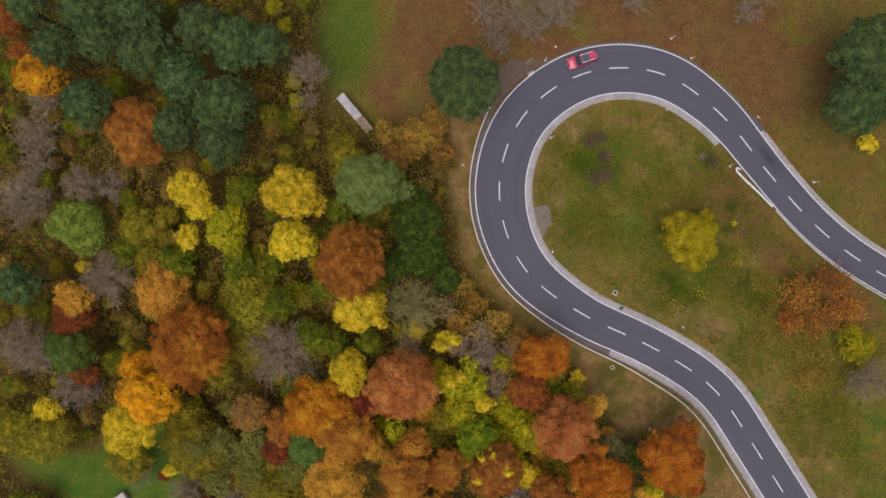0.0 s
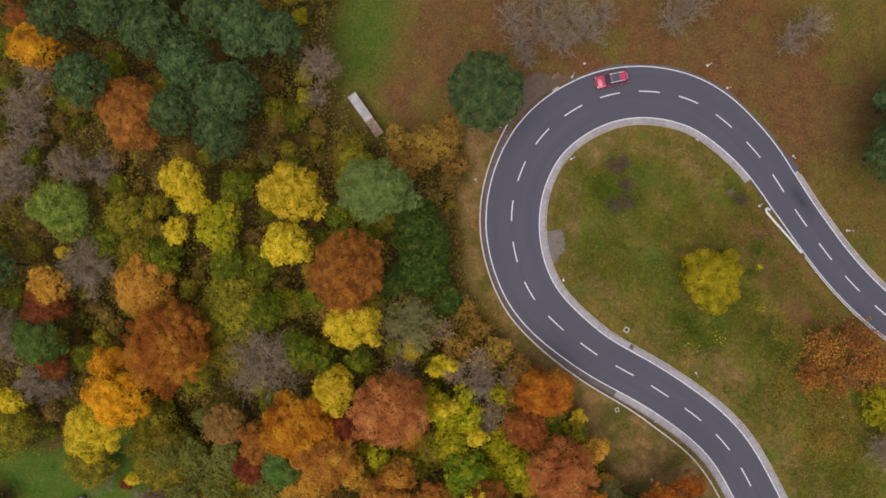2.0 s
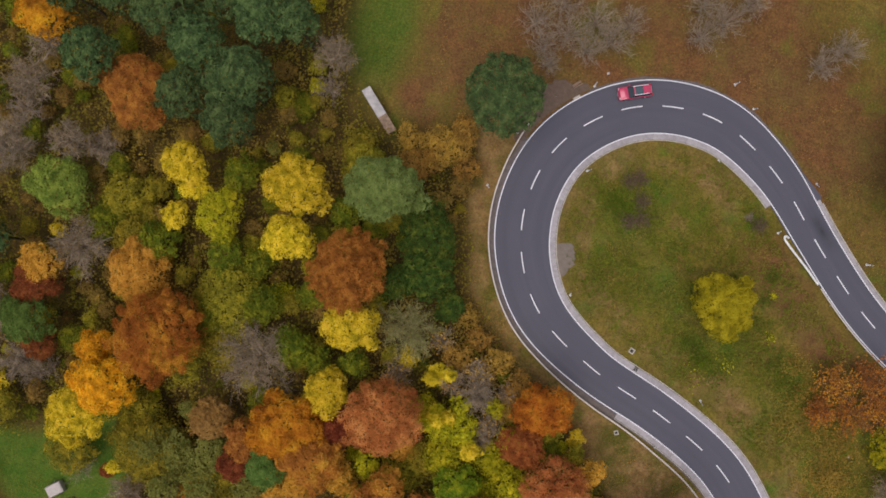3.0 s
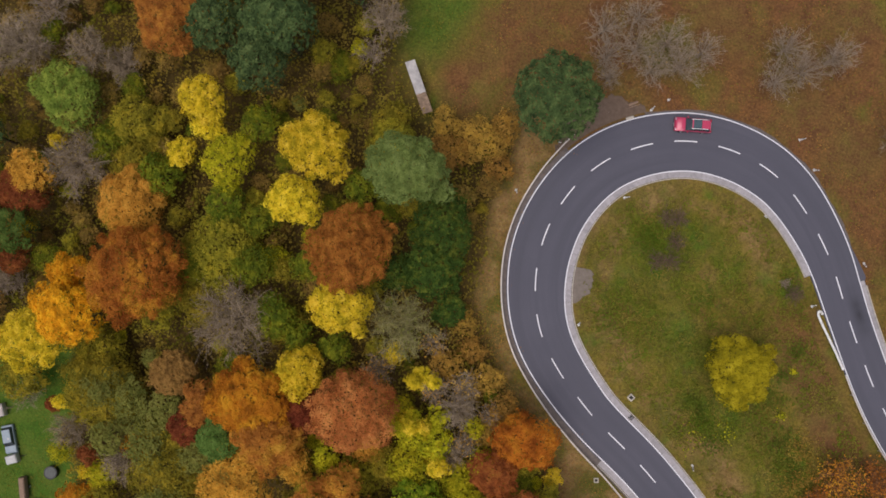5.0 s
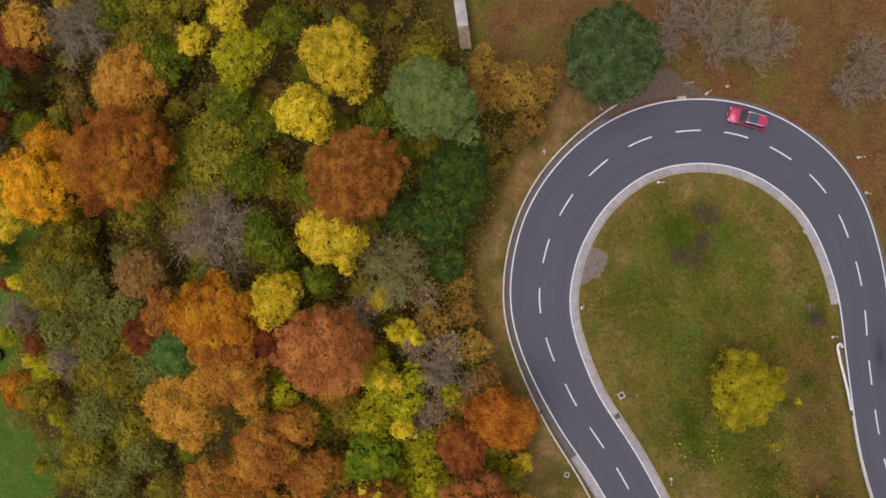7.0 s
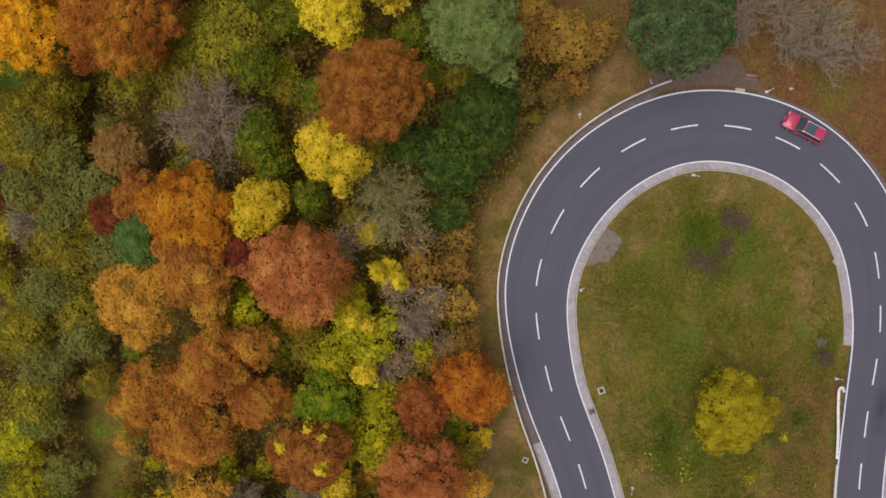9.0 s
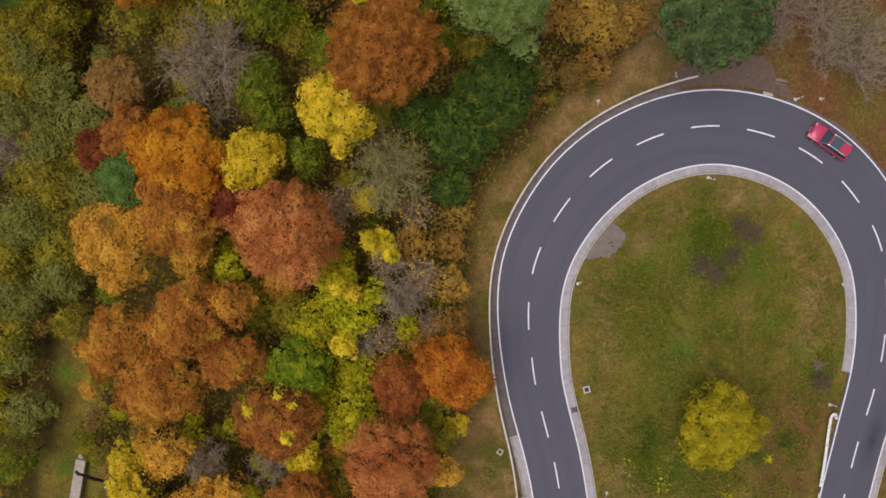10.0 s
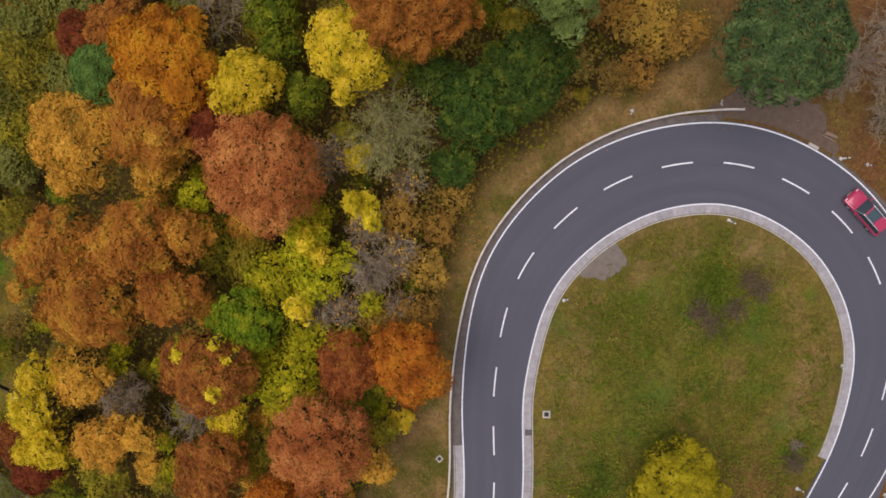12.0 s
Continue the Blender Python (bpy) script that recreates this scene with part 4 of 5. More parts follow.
OAK = [(-13.8, -27.6, 4.5, 14.3), (-7.0, -40.9, 3.9, 15), (-4.3, -33.6, 4.1, 15), (-0.8, -39.9, 4.2, 15), (1.4, -32.6, 2.8, 14), (-3.0, -28.8, 2.3, 13)]

WILLOW = [(-38.2, -32.3, 3.2, 9), (-28.8, -36.8, 3.5, 9), (-24.9, -44.1, 3.5, 9), (-17.7, -45.4, 2.9, 8), (-19.3, -51.8, 3.2, 8), (-34.8, -38.0, 2.6, 9), (-15.4, -56.6, 3.2, 7), (-8.5, -60.8, 3.0, 5), (-34.7, -32.4, 3.0, 8), (-29.2, -32.1, 3.4, 8), (-22.7, -35.6, 3.0, 8)]
SPECKLED = [(2.5, -20.2, 2.3, 9), (5.7, -20.5, 2.3, 8.5), (3.8, -24.3, 2.5, 9), (13.4, -26.9, 2.9, 9), (9.4, -28.4, 2.1, 8), (-6.1, -27.8, 1.8, 9), (10.3, -23.6, 2.2, 7)]
SPRIGS = [(2.2, -19.5, 1.2, 10), (2.9, -13.5, 0.9, 8.5), (0.5, -14.5, 1.0, 8.5), (7.2, -22.8, 1.4, 9.5), (6.2, -33.1, 0.9, 14.5), (6.7, -29.8, 0.6, 14), (8.3, -29.2, 0.6, 14), (10.4, -31.4, 0.9, 14.8), (3.8, -18.9, 1.0, 9.5)]
HAZE = [(3.3, -14.5, 2.6, 8), (9.4, -19.3, 2.4, 8), (6.7, -12.7, 2.4, 8), (-4.1, -14.9, 2.6, 8), (11.1, -15.1, 2.0, 7), (1.2, -9.5, 2.2, 6)]
TAWNY = [(-3.0, 16.8, 3.4, 5), (-6.0, 14.2, 2.6, 5), (0.4, 14.6, 2.0, 3.5), (-0.6, 19.4, 2.3, 4), (-8.0, 17.6, 2.0, 4), (8.9, -11.1, 2.2, 4.5), (12.4, -13.6, 2.2, 5.5), (11.6, -17.1, 1.8, 6), (6.1, -8.5, 1.8, 3), (4.0, -5.6, 1.7, 2.5), (3.6, -11.2, 2.0, 5)]
DEEP = [(-24.0, -8.8, 3.2, 9), (-18.8, -13.7, 2.9, 9), (-15.4, -15.0, 2.1, 8), (-30.6, -3.6, 3.0, 9), (-25.6, -3.0, 2.4, 8.5), (-10.2, -14.5, 2.1, 8), (-50.3, -1.2, 3.0, 8), (-41.5, -2.6, 2.8, 8), (-30.4, 8.4, 2.6, 8.5), (-14.8, 5.6, 2.2, 8), (-16.8, -5.8, 2.6, 8.5), (-31.5, -11.5, 2.6, 8.5)]

SEED = 100
for kind, spots, label, group in (
        ("pine", PINE, "blue-green pine with a clumped rounded crown", "pines"),
        ("palepine", [(-9.6, 8.9, 4.6, 17)], "pale green pine with a dense round crown", "pines"),
        ("beech", BEECH, "copper-brown beech with a dense round crown", ""),
        ("glowing", GLOWING, "copper-red beech with golden leaves at its middle", ""),
        ("sunny", SUNNY, "yellow-orange maple in full autumn colour", ""),
        ("ember", EMBER, "red-orange tree with a ragged crown near the road", ""),
        ("sage", SAGE, "pale green tree turning yellow", ""),
        ("tan", TAN_TREE, "tan-brown hornbeam with a dense round crown", ""),
        ("copper", COPPER, "bright copper-orange beech with a hazy round crown", ""),
        ("russet", RUSSET, "russet-red autumn tree with a full crown", ""),
        ("spruce", SPRUCE, "small dense green spruce among orange trees", ""),
        ("red", DARK_RED, "dark red autumn tree in the forest", ""),
        ("orange", SMALL, "small orange-brown bushy tree", ""),
        ("orange", ORANGE, "bright orange autumn tree with a ragged crown", ""),
        ("golden", GOLDEN, "golden-brown tree with an open crown", ""),
        ("oak", OAK, "broad orange-brown oak in autumn leaf", ""),
        ("yellow", YELLOW, "bright yellow autumn tree in the forest", ""),
        ("yellow", YBUSH, "small bright yellow tree among bare shrubs", ""),
        ("lime", LIME, "yellow-green bush losing its leaves", ""),
        ("mustard", [(37.8, 1.9, 4.4, 6.5)], "round mustard-yellow bush alone in the grass", ""),
        ("green", GREEN, "fresh green tree turning yellow", ""),
        ("dgreen", BRAMBLE, "dark green bramble thicket at the forest edge", ""),
        ("willow", WILLOW, "tall dull-green willow bush on the slope", ""),
        ("lime", SPECKLED, "speckled yellow-green tree with thin leaves", ""),
        ("yellow", SPRIGS, "small sprig of bright yellow leaves", ""),
        ("tawny", TAWNY, "tawny orange-brown bush near the verge", ""),
        ("deep", DEEP, "dark green and olive forest shrub", ""),
        ("olive", OLIVE, "olive-green shrub with thinning leaves", "")):
    for spot in spots:
        SEED += 1
        x, y, R, H = spot
        leafy(kind, x, y, R * (0.9 if kind == "pine" and x < -20 else 1.0), H, label, SEED, group)
for spot in WHITISH:
    SEED += 1
    bare(*spot, "whitish leafless shrub at the clearing", SEED, TWIG_PALE, 0.5, None, "bare_shrub")
for spot in BARE:
    SEED += 1
    bare(*spot, "leafless grey-brown tree with fine twigs", SEED, TWIG, 1.9 if spot[2] > 4.5 else 1.4, "brush" if SEED % 3 else None, "bare_tree", 0.12)
for spot in BARE_OLIVE:
    SEED += 1
    bare(*spot, "nearly bare tree with a round olive crown", SEED, TWIG_OLIVE, 1.7, "willow", "bare_tree", 0.3)
for spot in AMBER:
    SEED += 1
    bare(*spot, "low red and orange thicket with bare twigs", SEED, RUDDY, 1.1, "amber", "cherry_bush", 0.75)
for spot in HAZE:
    SEED += 1
    bare(*spot, "leafless pinkish-grey shrub with yellow leaf remnants", SEED, TWIG, 0.8, "golden", "bare_tree", 0.22)
for spot in PALE:
    SEED += 1
    x, y, R, H = spot
    bare(x, y, R * 1.12, H * 1.45, "pale leafless shrub on the brown bank", SEED, TWIG_PALE, 0.65, "brush", "bare_shrub", 0.03)


def thicket():
    """Shrubs and young trees that fill the forest between the larger trees; a few forms, each planted many times."""
    rng = np.random.default_rng(21)
    taken = [(2.2, 3.6, 3.0), (-9.6, 8.9, 4.8), (-15, 22.8, 3.5), (-11.5, 19.0, 3.5), (-13.2, 20.9, 3.5)]
    taken += [(a, b, r) for group in (PINE, SPRUCE, BEECH, COPPER, DARK_RED, TAN_TREE, SMALL, RUSSET, ORANGE, GOLDEN, YELLOW, YBUSH, LIME, GREEN, BRAMBLE, BARE, BARE_OLIVE, OLIVE, OAK, GLOWING, SUNNY, EMBER, SAGE, WILLOW, SPECKLED, HAZE, TAWNY, DEEP) for a, b, r, _ in group]
    forms = []
    for kind, R, H, label in (("olive", 2.6, 8.5, "olive shrub filling a gap in the forest"), ("lime", 2.2, 8.5, "thin yellow-green shrub between larger trees"),
                              ("deep", 2.5, 8.0, "dark green elder shrub in the forest"), ("brush", 2.4, 7.5, "brown thorny thicket with few leaves"),
                              ("willow", 2.9, 8.5, "dull grey-green willow shrub"), ("olive", 2.0, 6.5, "olive shrub filling a gap in the forest"),
                              ("deep", 1.9, 6.5, "dark green elder shrub in the forest"), ("brush", 1.8, 6.0, "brown thorny thicket with few leaves"),
                              ("golden", 2.3, 8.5, "small golden-brown tree in the forest"), ("lime", 1.9, 7.0, "thin yellow-green shrub between larger trees")):
        forms.append((leafy(kind, -200.0, -200.0 - 10 * len(forms), R, H, label, 900 + len(forms), "forest shrubs"), R))
    bx, by = rng.uniform(-84, 40, 9000), rng.uniform(-74, 50, 9000)
    _, _, w = zone_weights(bx, by)
    tone = np.array([noise.noise((a * 0.06, b * 0.06, 2.0)) for a, b in zip(bx, by)])
    made, used = 0, set()
    for x, y, f, tn in zip(bx, by, w, tone):
        if f < 0.85 or made >= 610:
            continue
        pick = rng.choice(8, p=[0.2, 0.12, 0.16, 0.12, 0.06, 0.14, 0.1, 0.1] if tn > -0.1 else [0.12, 0.05, 0.08, 0.3, 0.1, 0.1, 0.05, 0.2])
        if x > -45 and x < -18 and y < -24:
            pick = rng.choice([0, 4, 4, 1, 5])
        if x < -46 and y > -2:
            pick = rng.choice([3, 7, 3, 7, 2, 6])
        if x > -8 and -54 < y < -22:
            pick = rng.choice([8, 8, 1, 9, 3, 7, 5])
        ob, R = forms[pick]
        k = rng.uniform(0.55, 1.15)
        tight = 0.42 if x > -8 and y < -10 else 0.56
        if any((x - a) ** 2 + (y - b) ** 2 < (tight * r + 0.48 * R * k) ** 2 for a, b, r in taken):
            continue
        taken.append((x, y, R * k))
        m = pose(x, y, surface(x, y), rng.uniform(-4, 4), rng.uniform(-4, 4), rng.uniform(0, 360)) @ Matrix.Diagonal((k, k, k * rng.uniform(0.8, 1.15), 1))
        if pick not in used:
            used.add(pick)
            ob.matrix_basis = m
        else:
            c = copy_thing(ob, m)
        made += 1


thicket()


DEAD = plain("dead_brown_twigs", (0.200, 0.140, 0.090), 0.95, scale=2, vary=0.4)


def dead_brush():
    """Dead brown brush in the grass inside the bend."""
    for i, (x, y) in enumerate(((25.9, 11.9), (25.5, 14.4), (23.4, 17.0), (24.8, 17.4), (24.2, 11.2), (42.3, 13.8))):
        bare(x, y, 1.6, 0.9, "low dead brown brush in the meadow", 730 + i, DEAD, 0.45, None, "dead_bush")


dead_brush()
bare(40.7, 14.7, 0.9, 0.7, "small pale dead bush near the gutter", 741, TWIG_PALE, 0.25, None, "dead_bush")


def scatter(rng, n, x0, x1, y0, y1):
    return rng.uniform(x0, x1, n), rng.uniform(y0, y1, n)


def heights(x, y):
    d, side, at = road_distance(x, y)
    return hill(x, y) * smooth(4.5, 9.0, d) - 0.10, d, side, at


def fields(x, y, scale, z):
    return np.array([noise.noise((a * scale, b * scale, z)) for a, b in zip(x, y)])


def undergrowth():
    """The shrub layer between the trees, a thicket with its own humps."""
    rng = np.random.default_rng(7)
    x, y = scatter(rng, 200000, -85, 42, -75, 52)
    a, b, w = zone_weights(x, y)
    k = rng.uniform(0, 1, len(x)) < np.clip(w * 1.6 - 0.6, 0, 1) * 0.95
    x, y = x[k], y[k]
    z, d, side, at = heights(x, y)
    hump = np.clip(fields(x, y, 0.32, 5.0) * 1.6 + 0.55, 0, 1.6)
    edge = smooth(7, 14, d)
    tall = (0.15 + (0.9 + 3.0 * hump) * edge) * rng.uniform(0.3, 1.0, len(x)) ** 0.5
    k = rng.uniform(0, 1, len(x)) < 0.5 + 0.5 * hump
    v, f = fold_quads(rng, np.stack([x, y, z + tall], 1)[k], np.tile([0, 0, 1.0], (int(k.sum()), 1)), 0.40, 0.8, 0.9)
    tagged(new("undergrowth", quad_mesh("undergrowth", v, f, LEAF["under"])), "olive and brown undergrowth covering the forest floor", "undergrowth", kind="stuff")


def grass():
    rng = np.random.default_rng(8)
    x, y = scatter(rng, 210000, -65, 85, -60, 60)
    a, b, w = zone_weights(x, y)
    z, d, side, at = heights(x, y)
    bare_strip = np.where(side > 0, width_in(at) + 1.35, width_out(at) + 1.3)
    k = (d > bare_strip) & (rng.uniform(0, 1, len(x)) < (1 - w) * (1 - 0.95 * b * (side > 0)) * (1 - 0.6 * a) * (0.6 + 0.5 * fields(x, y, 0.3, 9.0))) & ~((side < 0) & (at > 61) & (at < 74) & (d < 9.0))
    x, y, z = x[k], y[k], z[k]
    n = len(x)
    v, f = fold_quads(rng, np.stack([x, y, z + rng.uniform(0.03, 0.16, n)], 1), np.tile([0, 0, 1.0], (n, 1)), 0.26, 0.35, 0.8)
    tx, ty = scatter(rng, 70000, 10, 66, -32, 26)
    tz, d, side, at = heights(tx, ty)
    patch = fields(tx, ty, 0.22, 3.0) + 0.5 * fields(tx, ty, 0.9, 6.0)
    k = (side > 0) & (d > width_in(at) + 2.2) & (patch > -0.12 + rng.uniform(-0.2, 0.2, len(tx)))
    m = int(k.sum())
    tv, tf = fold_quads(rng, np.stack([tx, ty, tz + rng.uniform(0.05, 0.20, len(tx))], 1)[k], np.tile([0, 0, 1.0], (m, 1)), 0.46, 0.3, 0.9)
    tagged(new("grass_tufts", quad_mesh("grass_tufts", tv, tf, LEAF["tuft"])), "taller tufts of green and straw grass in the meadow", "grass", kind="stuff")
    tagged(new("grass", quad_mesh("grass", v, f, LEAF["grass"])), "short mixed grass, green, olive and straw", "grass", kind="stuff")


def tall_herbs():
    """Patches of taller green herbs and brambles in the meadow, denser towards their middles."""
    rng = np.random.default_rng(31)
    for name, leaf, label, spots in (
            ("tall_herbs", "herb", "patches of fresh green herbs in the meadow", ((23.2, 13.4, 3.0, 900), (21.6, 14.2, 2.4, 400), (21.5, 2.6, 3.5, 500), (27.0, 1.5, 4.0, 420), (37.6, -6.4, 2.6, 800), (31.5, 8.5, 5.0, 420), (42.0, -3.0, 4.0, 420), (41.5, 15.0, 2.5, 260), (60.5, -24.0, 4.0, 400))),
            ("bramble_patch", "bramble", "low dark brambles in the meadow", ((25.4, 12.9, 2.4, 260), (44.9, 3.6, 2.2, 400), (44.3, 0.2, 2.6, 400), (39.4, -7.6, 2.6, 350), (47.0, -4.5, 3.0, 400), (35.8, -4.2, 2.0, 350), (45.5, 7.2, 1.6, 300), (50.0, -7.6, 2.6, 500))),
            ("yellow_seedlings", "lime", "yellow-green seedlings in the meadow", ((45.9, 4.4, 0.7, 90), (46.5, -1.5, 0.8, 60), (40.6, -6.2, 1.8, 60), (36.8, -7.8, 2.2, 60))),
            ("dry_herbs", "dry", "dry golden-brown herbs on the slope", ((57.2, -19.2, 4.6, 2400), (57.5, -14.0, 3.6, 700), (51.6, -8.6, 3.0, 500), (50.6, -4.6, 2.4, 300), (50.8, -13.0, 2.5, 250)))):
        pts = []
        for x, y, r, n in spots:
            q = rng.normal(0, 0.5 * r, (n, 2)) + (x, y)
            tall = 0.55 * np.exp(-np.sum((q - (x, y)) ** 2, 1) / (0.5 * r * r))
            pts.append(np.c_[q, tall * rng.uniform(0.4, 1.0, n)])
        pts = np.concatenate(pts)
        z, d, side, at = heights(pts[:, 0], pts[:, 1])
        k = d > np.where(side > 0, width_in(at) + 1.3, width_out(at) + 1.2)
        pts[:, 2] += z + 0.05
        v, f = fold_quads(rng, pts[k], np.tile([0, 0, 1.0], (int(k.sum()), 1)), 0.26, 0.7, 0.8)
        tagged(new(name, quad_mesh(name, v, f, LEAF[leaf])), label, "herbs", kind="stuff")


tall_herbs()


def fallen_leaves():
    rng = np.random.default_rng(9)
    x, y = scatter(rng, 150000, -30, 70, -40, 52)
    a, b, w = zone_weights(x, y)
    z, d, side, at = heights(x, y)
    edge_in = np.where(side > 0, width_in(at) + 1.3, width_out(at) + 0.5)
    k = (d > edge_in) & (rng.uniform(0, 1, len(x)) < (side < 0) * (np.maximum(0.5 * b, 0.25 * a) + 0.012) + 0.8 * np.exp(-((x - 5) ** 2 + (y + 8) ** 2) / 60) + 0.45 * np.exp(-((x - 57) ** 2 + (y + 17) ** 2) / 20))
    stray = (side < 0) & (d > width_out(at) - 0.9) & (d < edge_in) & (at > 70) & (at < 110) & (rng.uniform(0, 1, len(x)) < 0.035)
    z = np.where(stray, 0.10, z)
    k |= stray
    n = int(k.sum())
    v, f = fold_quads(rng, np.stack([x, y, z + 0.03], 1)[k], np.tile([0, 0, 1.0], (n, 1)), 0.15, 0.8, 0.35)
    tagged(new("fallen_leaves", quad_mesh("fallen_leaves", v, f, LEAF["litter"])), "fallen brown and orange leaves on the verge", "leaves", kind="stuff")


undergrowth()
grass()
fallen_leaves()


# ---------------------------------------------------------------- roadside things
def rail_profile():
    """A W-shaped beam, seen end on: (sideways, up)."""
    front = [(0.0, 0.43), (0.05, 0.48), (0.05, 0.54), (0.0, 0.585), (0.05, 0.63), (0.05, 0.69), (0.0, 0.74)]
    return front + [(-0.14, 0.74), (-0.14, 0.70), (-0.03, 0.70)] + [(o - 0.03, u) for o, u in reversed(front[:-1])]


def guard_rail(pts, nrm, label, spacing, wide=None, material=GALVANISED):
    rail = thing("guard_rail", Matrix(), label, "guard rail", "guard rails")
    part("beam", Geo().sweep(pts, nrm, wide or rail_profile()), material, rail)
    post = Geo().box(0, 0, 0.15, 0.11, 0.06, 1.1).box(0.05, 0, 0.60, 0.14, 0.09, 0.24).mesh("post", GALVANISED)
    run = np.concatenate([[0], np.cumsum(np.linalg.norm(np.diff(pts[:, :2], axis=0), axis=1))])
    for s in np.arange(0.6, run[-1] - 0.3, spacing):
        p = [np.interp(s, run, pts[:, k]) for k in range(3)]
        n = [np.interp(s, run, nrm[:, k]) for k in range(2)]
        ob = part("post", post, None, rail)
        ob.matrix_basis = pose(p[0] - 0.09 * n[0], p[1] - 0.09 * n[1], p[2], 0, 0, math.degrees(math.atan2(n[1], n[0])))
    return rail


def rails():
    s = np.arange(71.6, S1, 0.9)
    off = -width_out(s) - np.interp(s, [71.6, 74, 78, 85, 100, 108, 114, 121, 132, S1], [1.35, 1.05, 0.9, 0.85, 0.85, 1.1, 1.3, 1.7, 1.9, 1.9])
    p, n = along(s, off)
    guard_rail(np.c_[p, np.full(len(s), -0.06)], n, "galvanised guard rail along the valley side", 4.0)
    s = np.arange(S0, 19.6, 0.9)
    p, n = along(s, width_in(s) + 0.45)
    guard_rail(np.c_[p, np.full(len(s), -0.06)], -n, "galvanised guard rail along the upper road", 4.0)
    s = np.linspace(19.4, 26.8, 16)
    p, n = along(s, width_in(s) + np.interp(s, [19.4, 22, 25, 26.8], [0.45, 0.62, 1.0, 1.15]))
    # the white end: the beam lies over, and turns back in a loop
    turn = np.linspace(0, math.pi, 9)[1:]
    e, en = p[-1], n[-1]
    tv = np.array([en[1], -en[0]])
    loop = np.array([e - en * 0.28 * (1 - math.cos(a)) + tv * 0.5 * math.sin(a) for a in turn])
    q = np.vstack([p, loop])
    tang = np.gradient(q, axis=0)
    tang /= np.linalg.norm(tang, axis=1)[:, None]
    nn = np.stack([-tang[:, 1], tang[:, 0]], 1)
    flat = [(-0.15, 0.52), (-0.05, 0.58), (0.0, 0.54), (0.05, 0.58), (0.15, 0.52), (0.15, 0.49), (0.05, 0.55), (0.0, 0.51), (-0.05, 0.55), (-0.15, 0.49)]
    guard_rail(np.c_[q, np.full(len(q), -0.06)], nn, "white-painted looped end of the guard rail", 2.0, flat, WHITE)


rails()


def delineators():
    post = thing("delineator_post", Matrix(), "white roadside marker post with a black band", "marker post", "marker posts")
    part("body", Geo().box(0, 0, 0.38, 0.16, 0.12, 0.95, 0.85).box(0, 0, 0.99, 0.12, 0.10, 0.05, 0.6), WHITE, post)
    part("band", Geo().box(0, 0, 0.74, 0.152, 0.115, 0.16, 0.96), BLACK, post, "black band")
    part("reflector", Geo().box(0.066, 0, 0.74, 0.012, 0.05, 0.14), LAMP_WHITE, post)
    part("foot", Geo().box(0, 0, -0.02, 0.34, 0.30, 0.10, 0.8), WHITE, post, "white plastic foot")
    spots = [(17.3, 17.4), (17.85, -0.3), (35.3, 22.0), (38.3, -11.8), (35.8, 33.0), (39.0, 30.0), (49.45, 21.0), (3.75, 13.0), (6.74, 20.96), (16.3, 29.4), (17.9, 31.5), (54.6, -31.3), (58.2, 11.0), (45.2, 13.3), (33.0, -19.3)]
    rng = random.Random(4)
    for k, (x, y) in enumerate(spots):
        d, side, at = road_distance(x, y)
        i = int(np.argmin(np.abs(LINE_S - at[0])))
        a = math.degrees(math.atan2(TANGENT[i][1], TANGENT[i][0]))
        m = pose(x, y, surface(x, y) + 0.04, rng.uniform(-26, 26), rng.uniform(-26, 26), a)
        if k == 0:
            post.matrix_basis = m
        else:
            copy_thing(post, m)


delineators()


def shaft(x, y, size, turn, label):
    t = thing("drain_shaft", pose(x, y, surface(x, y), 0, 0, turn), label, "drain")
    g, w = Geo(), size * 0.2
    for dx, dy, sx, sy in ((0, size / 2 - w / 2, size, w), (0, -size / 2 + w / 2, size, w), (size / 2 - w / 2, 0, w, size - 2 * w), (-size / 2 + w / 2, 0, w, size - 2 * w)):
        g.box(dx, dy, 0.02, sx, sy, 0.36, 0.97)
    part("frame", g, STONE, t, "pale square concrete rim")
    part("grate", Geo().box(0, 0, 0.08, size - 2 * w - 0.01, size - 2 * w - 0.01, 0.06), IRON, t, "dark iron grate")


shaft(27.65, -6.55, 0.76, -25, "square concrete drain shaft in the grass")
shaft(27.4, -18.2, 0.6, 20, "weathered square drain shaft below the guard rail")


def gully():
    t = thing("gully_grate", pose(28.62, -8.95, 0.022, 0, 0, -24), "dark iron gully grate set in the gutter", "drain")
    g = Geo()
    for k in range(6):
        g.box(-0.25 + 0.1 * k, 0, 0.012, 0.06, 0.5, 0.03)
    part("bars", g, IRON, t)
    part("frame", Geo().box(0, 0.28, 0.012, 0.66, 0.06, 0.034).box(0, -0.28, 0.012, 0.66, 0.06, 0.034), IRON, t)


gully()


def loose_kerbstone():
    t = thing("kerb_stone", pose(14.05, 27.35, 0.0, 0, 0, 38), "loose pale kerb stone lying at the road edge", "stone")
    me = rounded([(0.0, -0.55, 0.55, 0.2), (0.26, -0.54, 0.54, 0.17)], "block", STONE, 2)
    part("block", me, None, t)


loose_kerbstone()


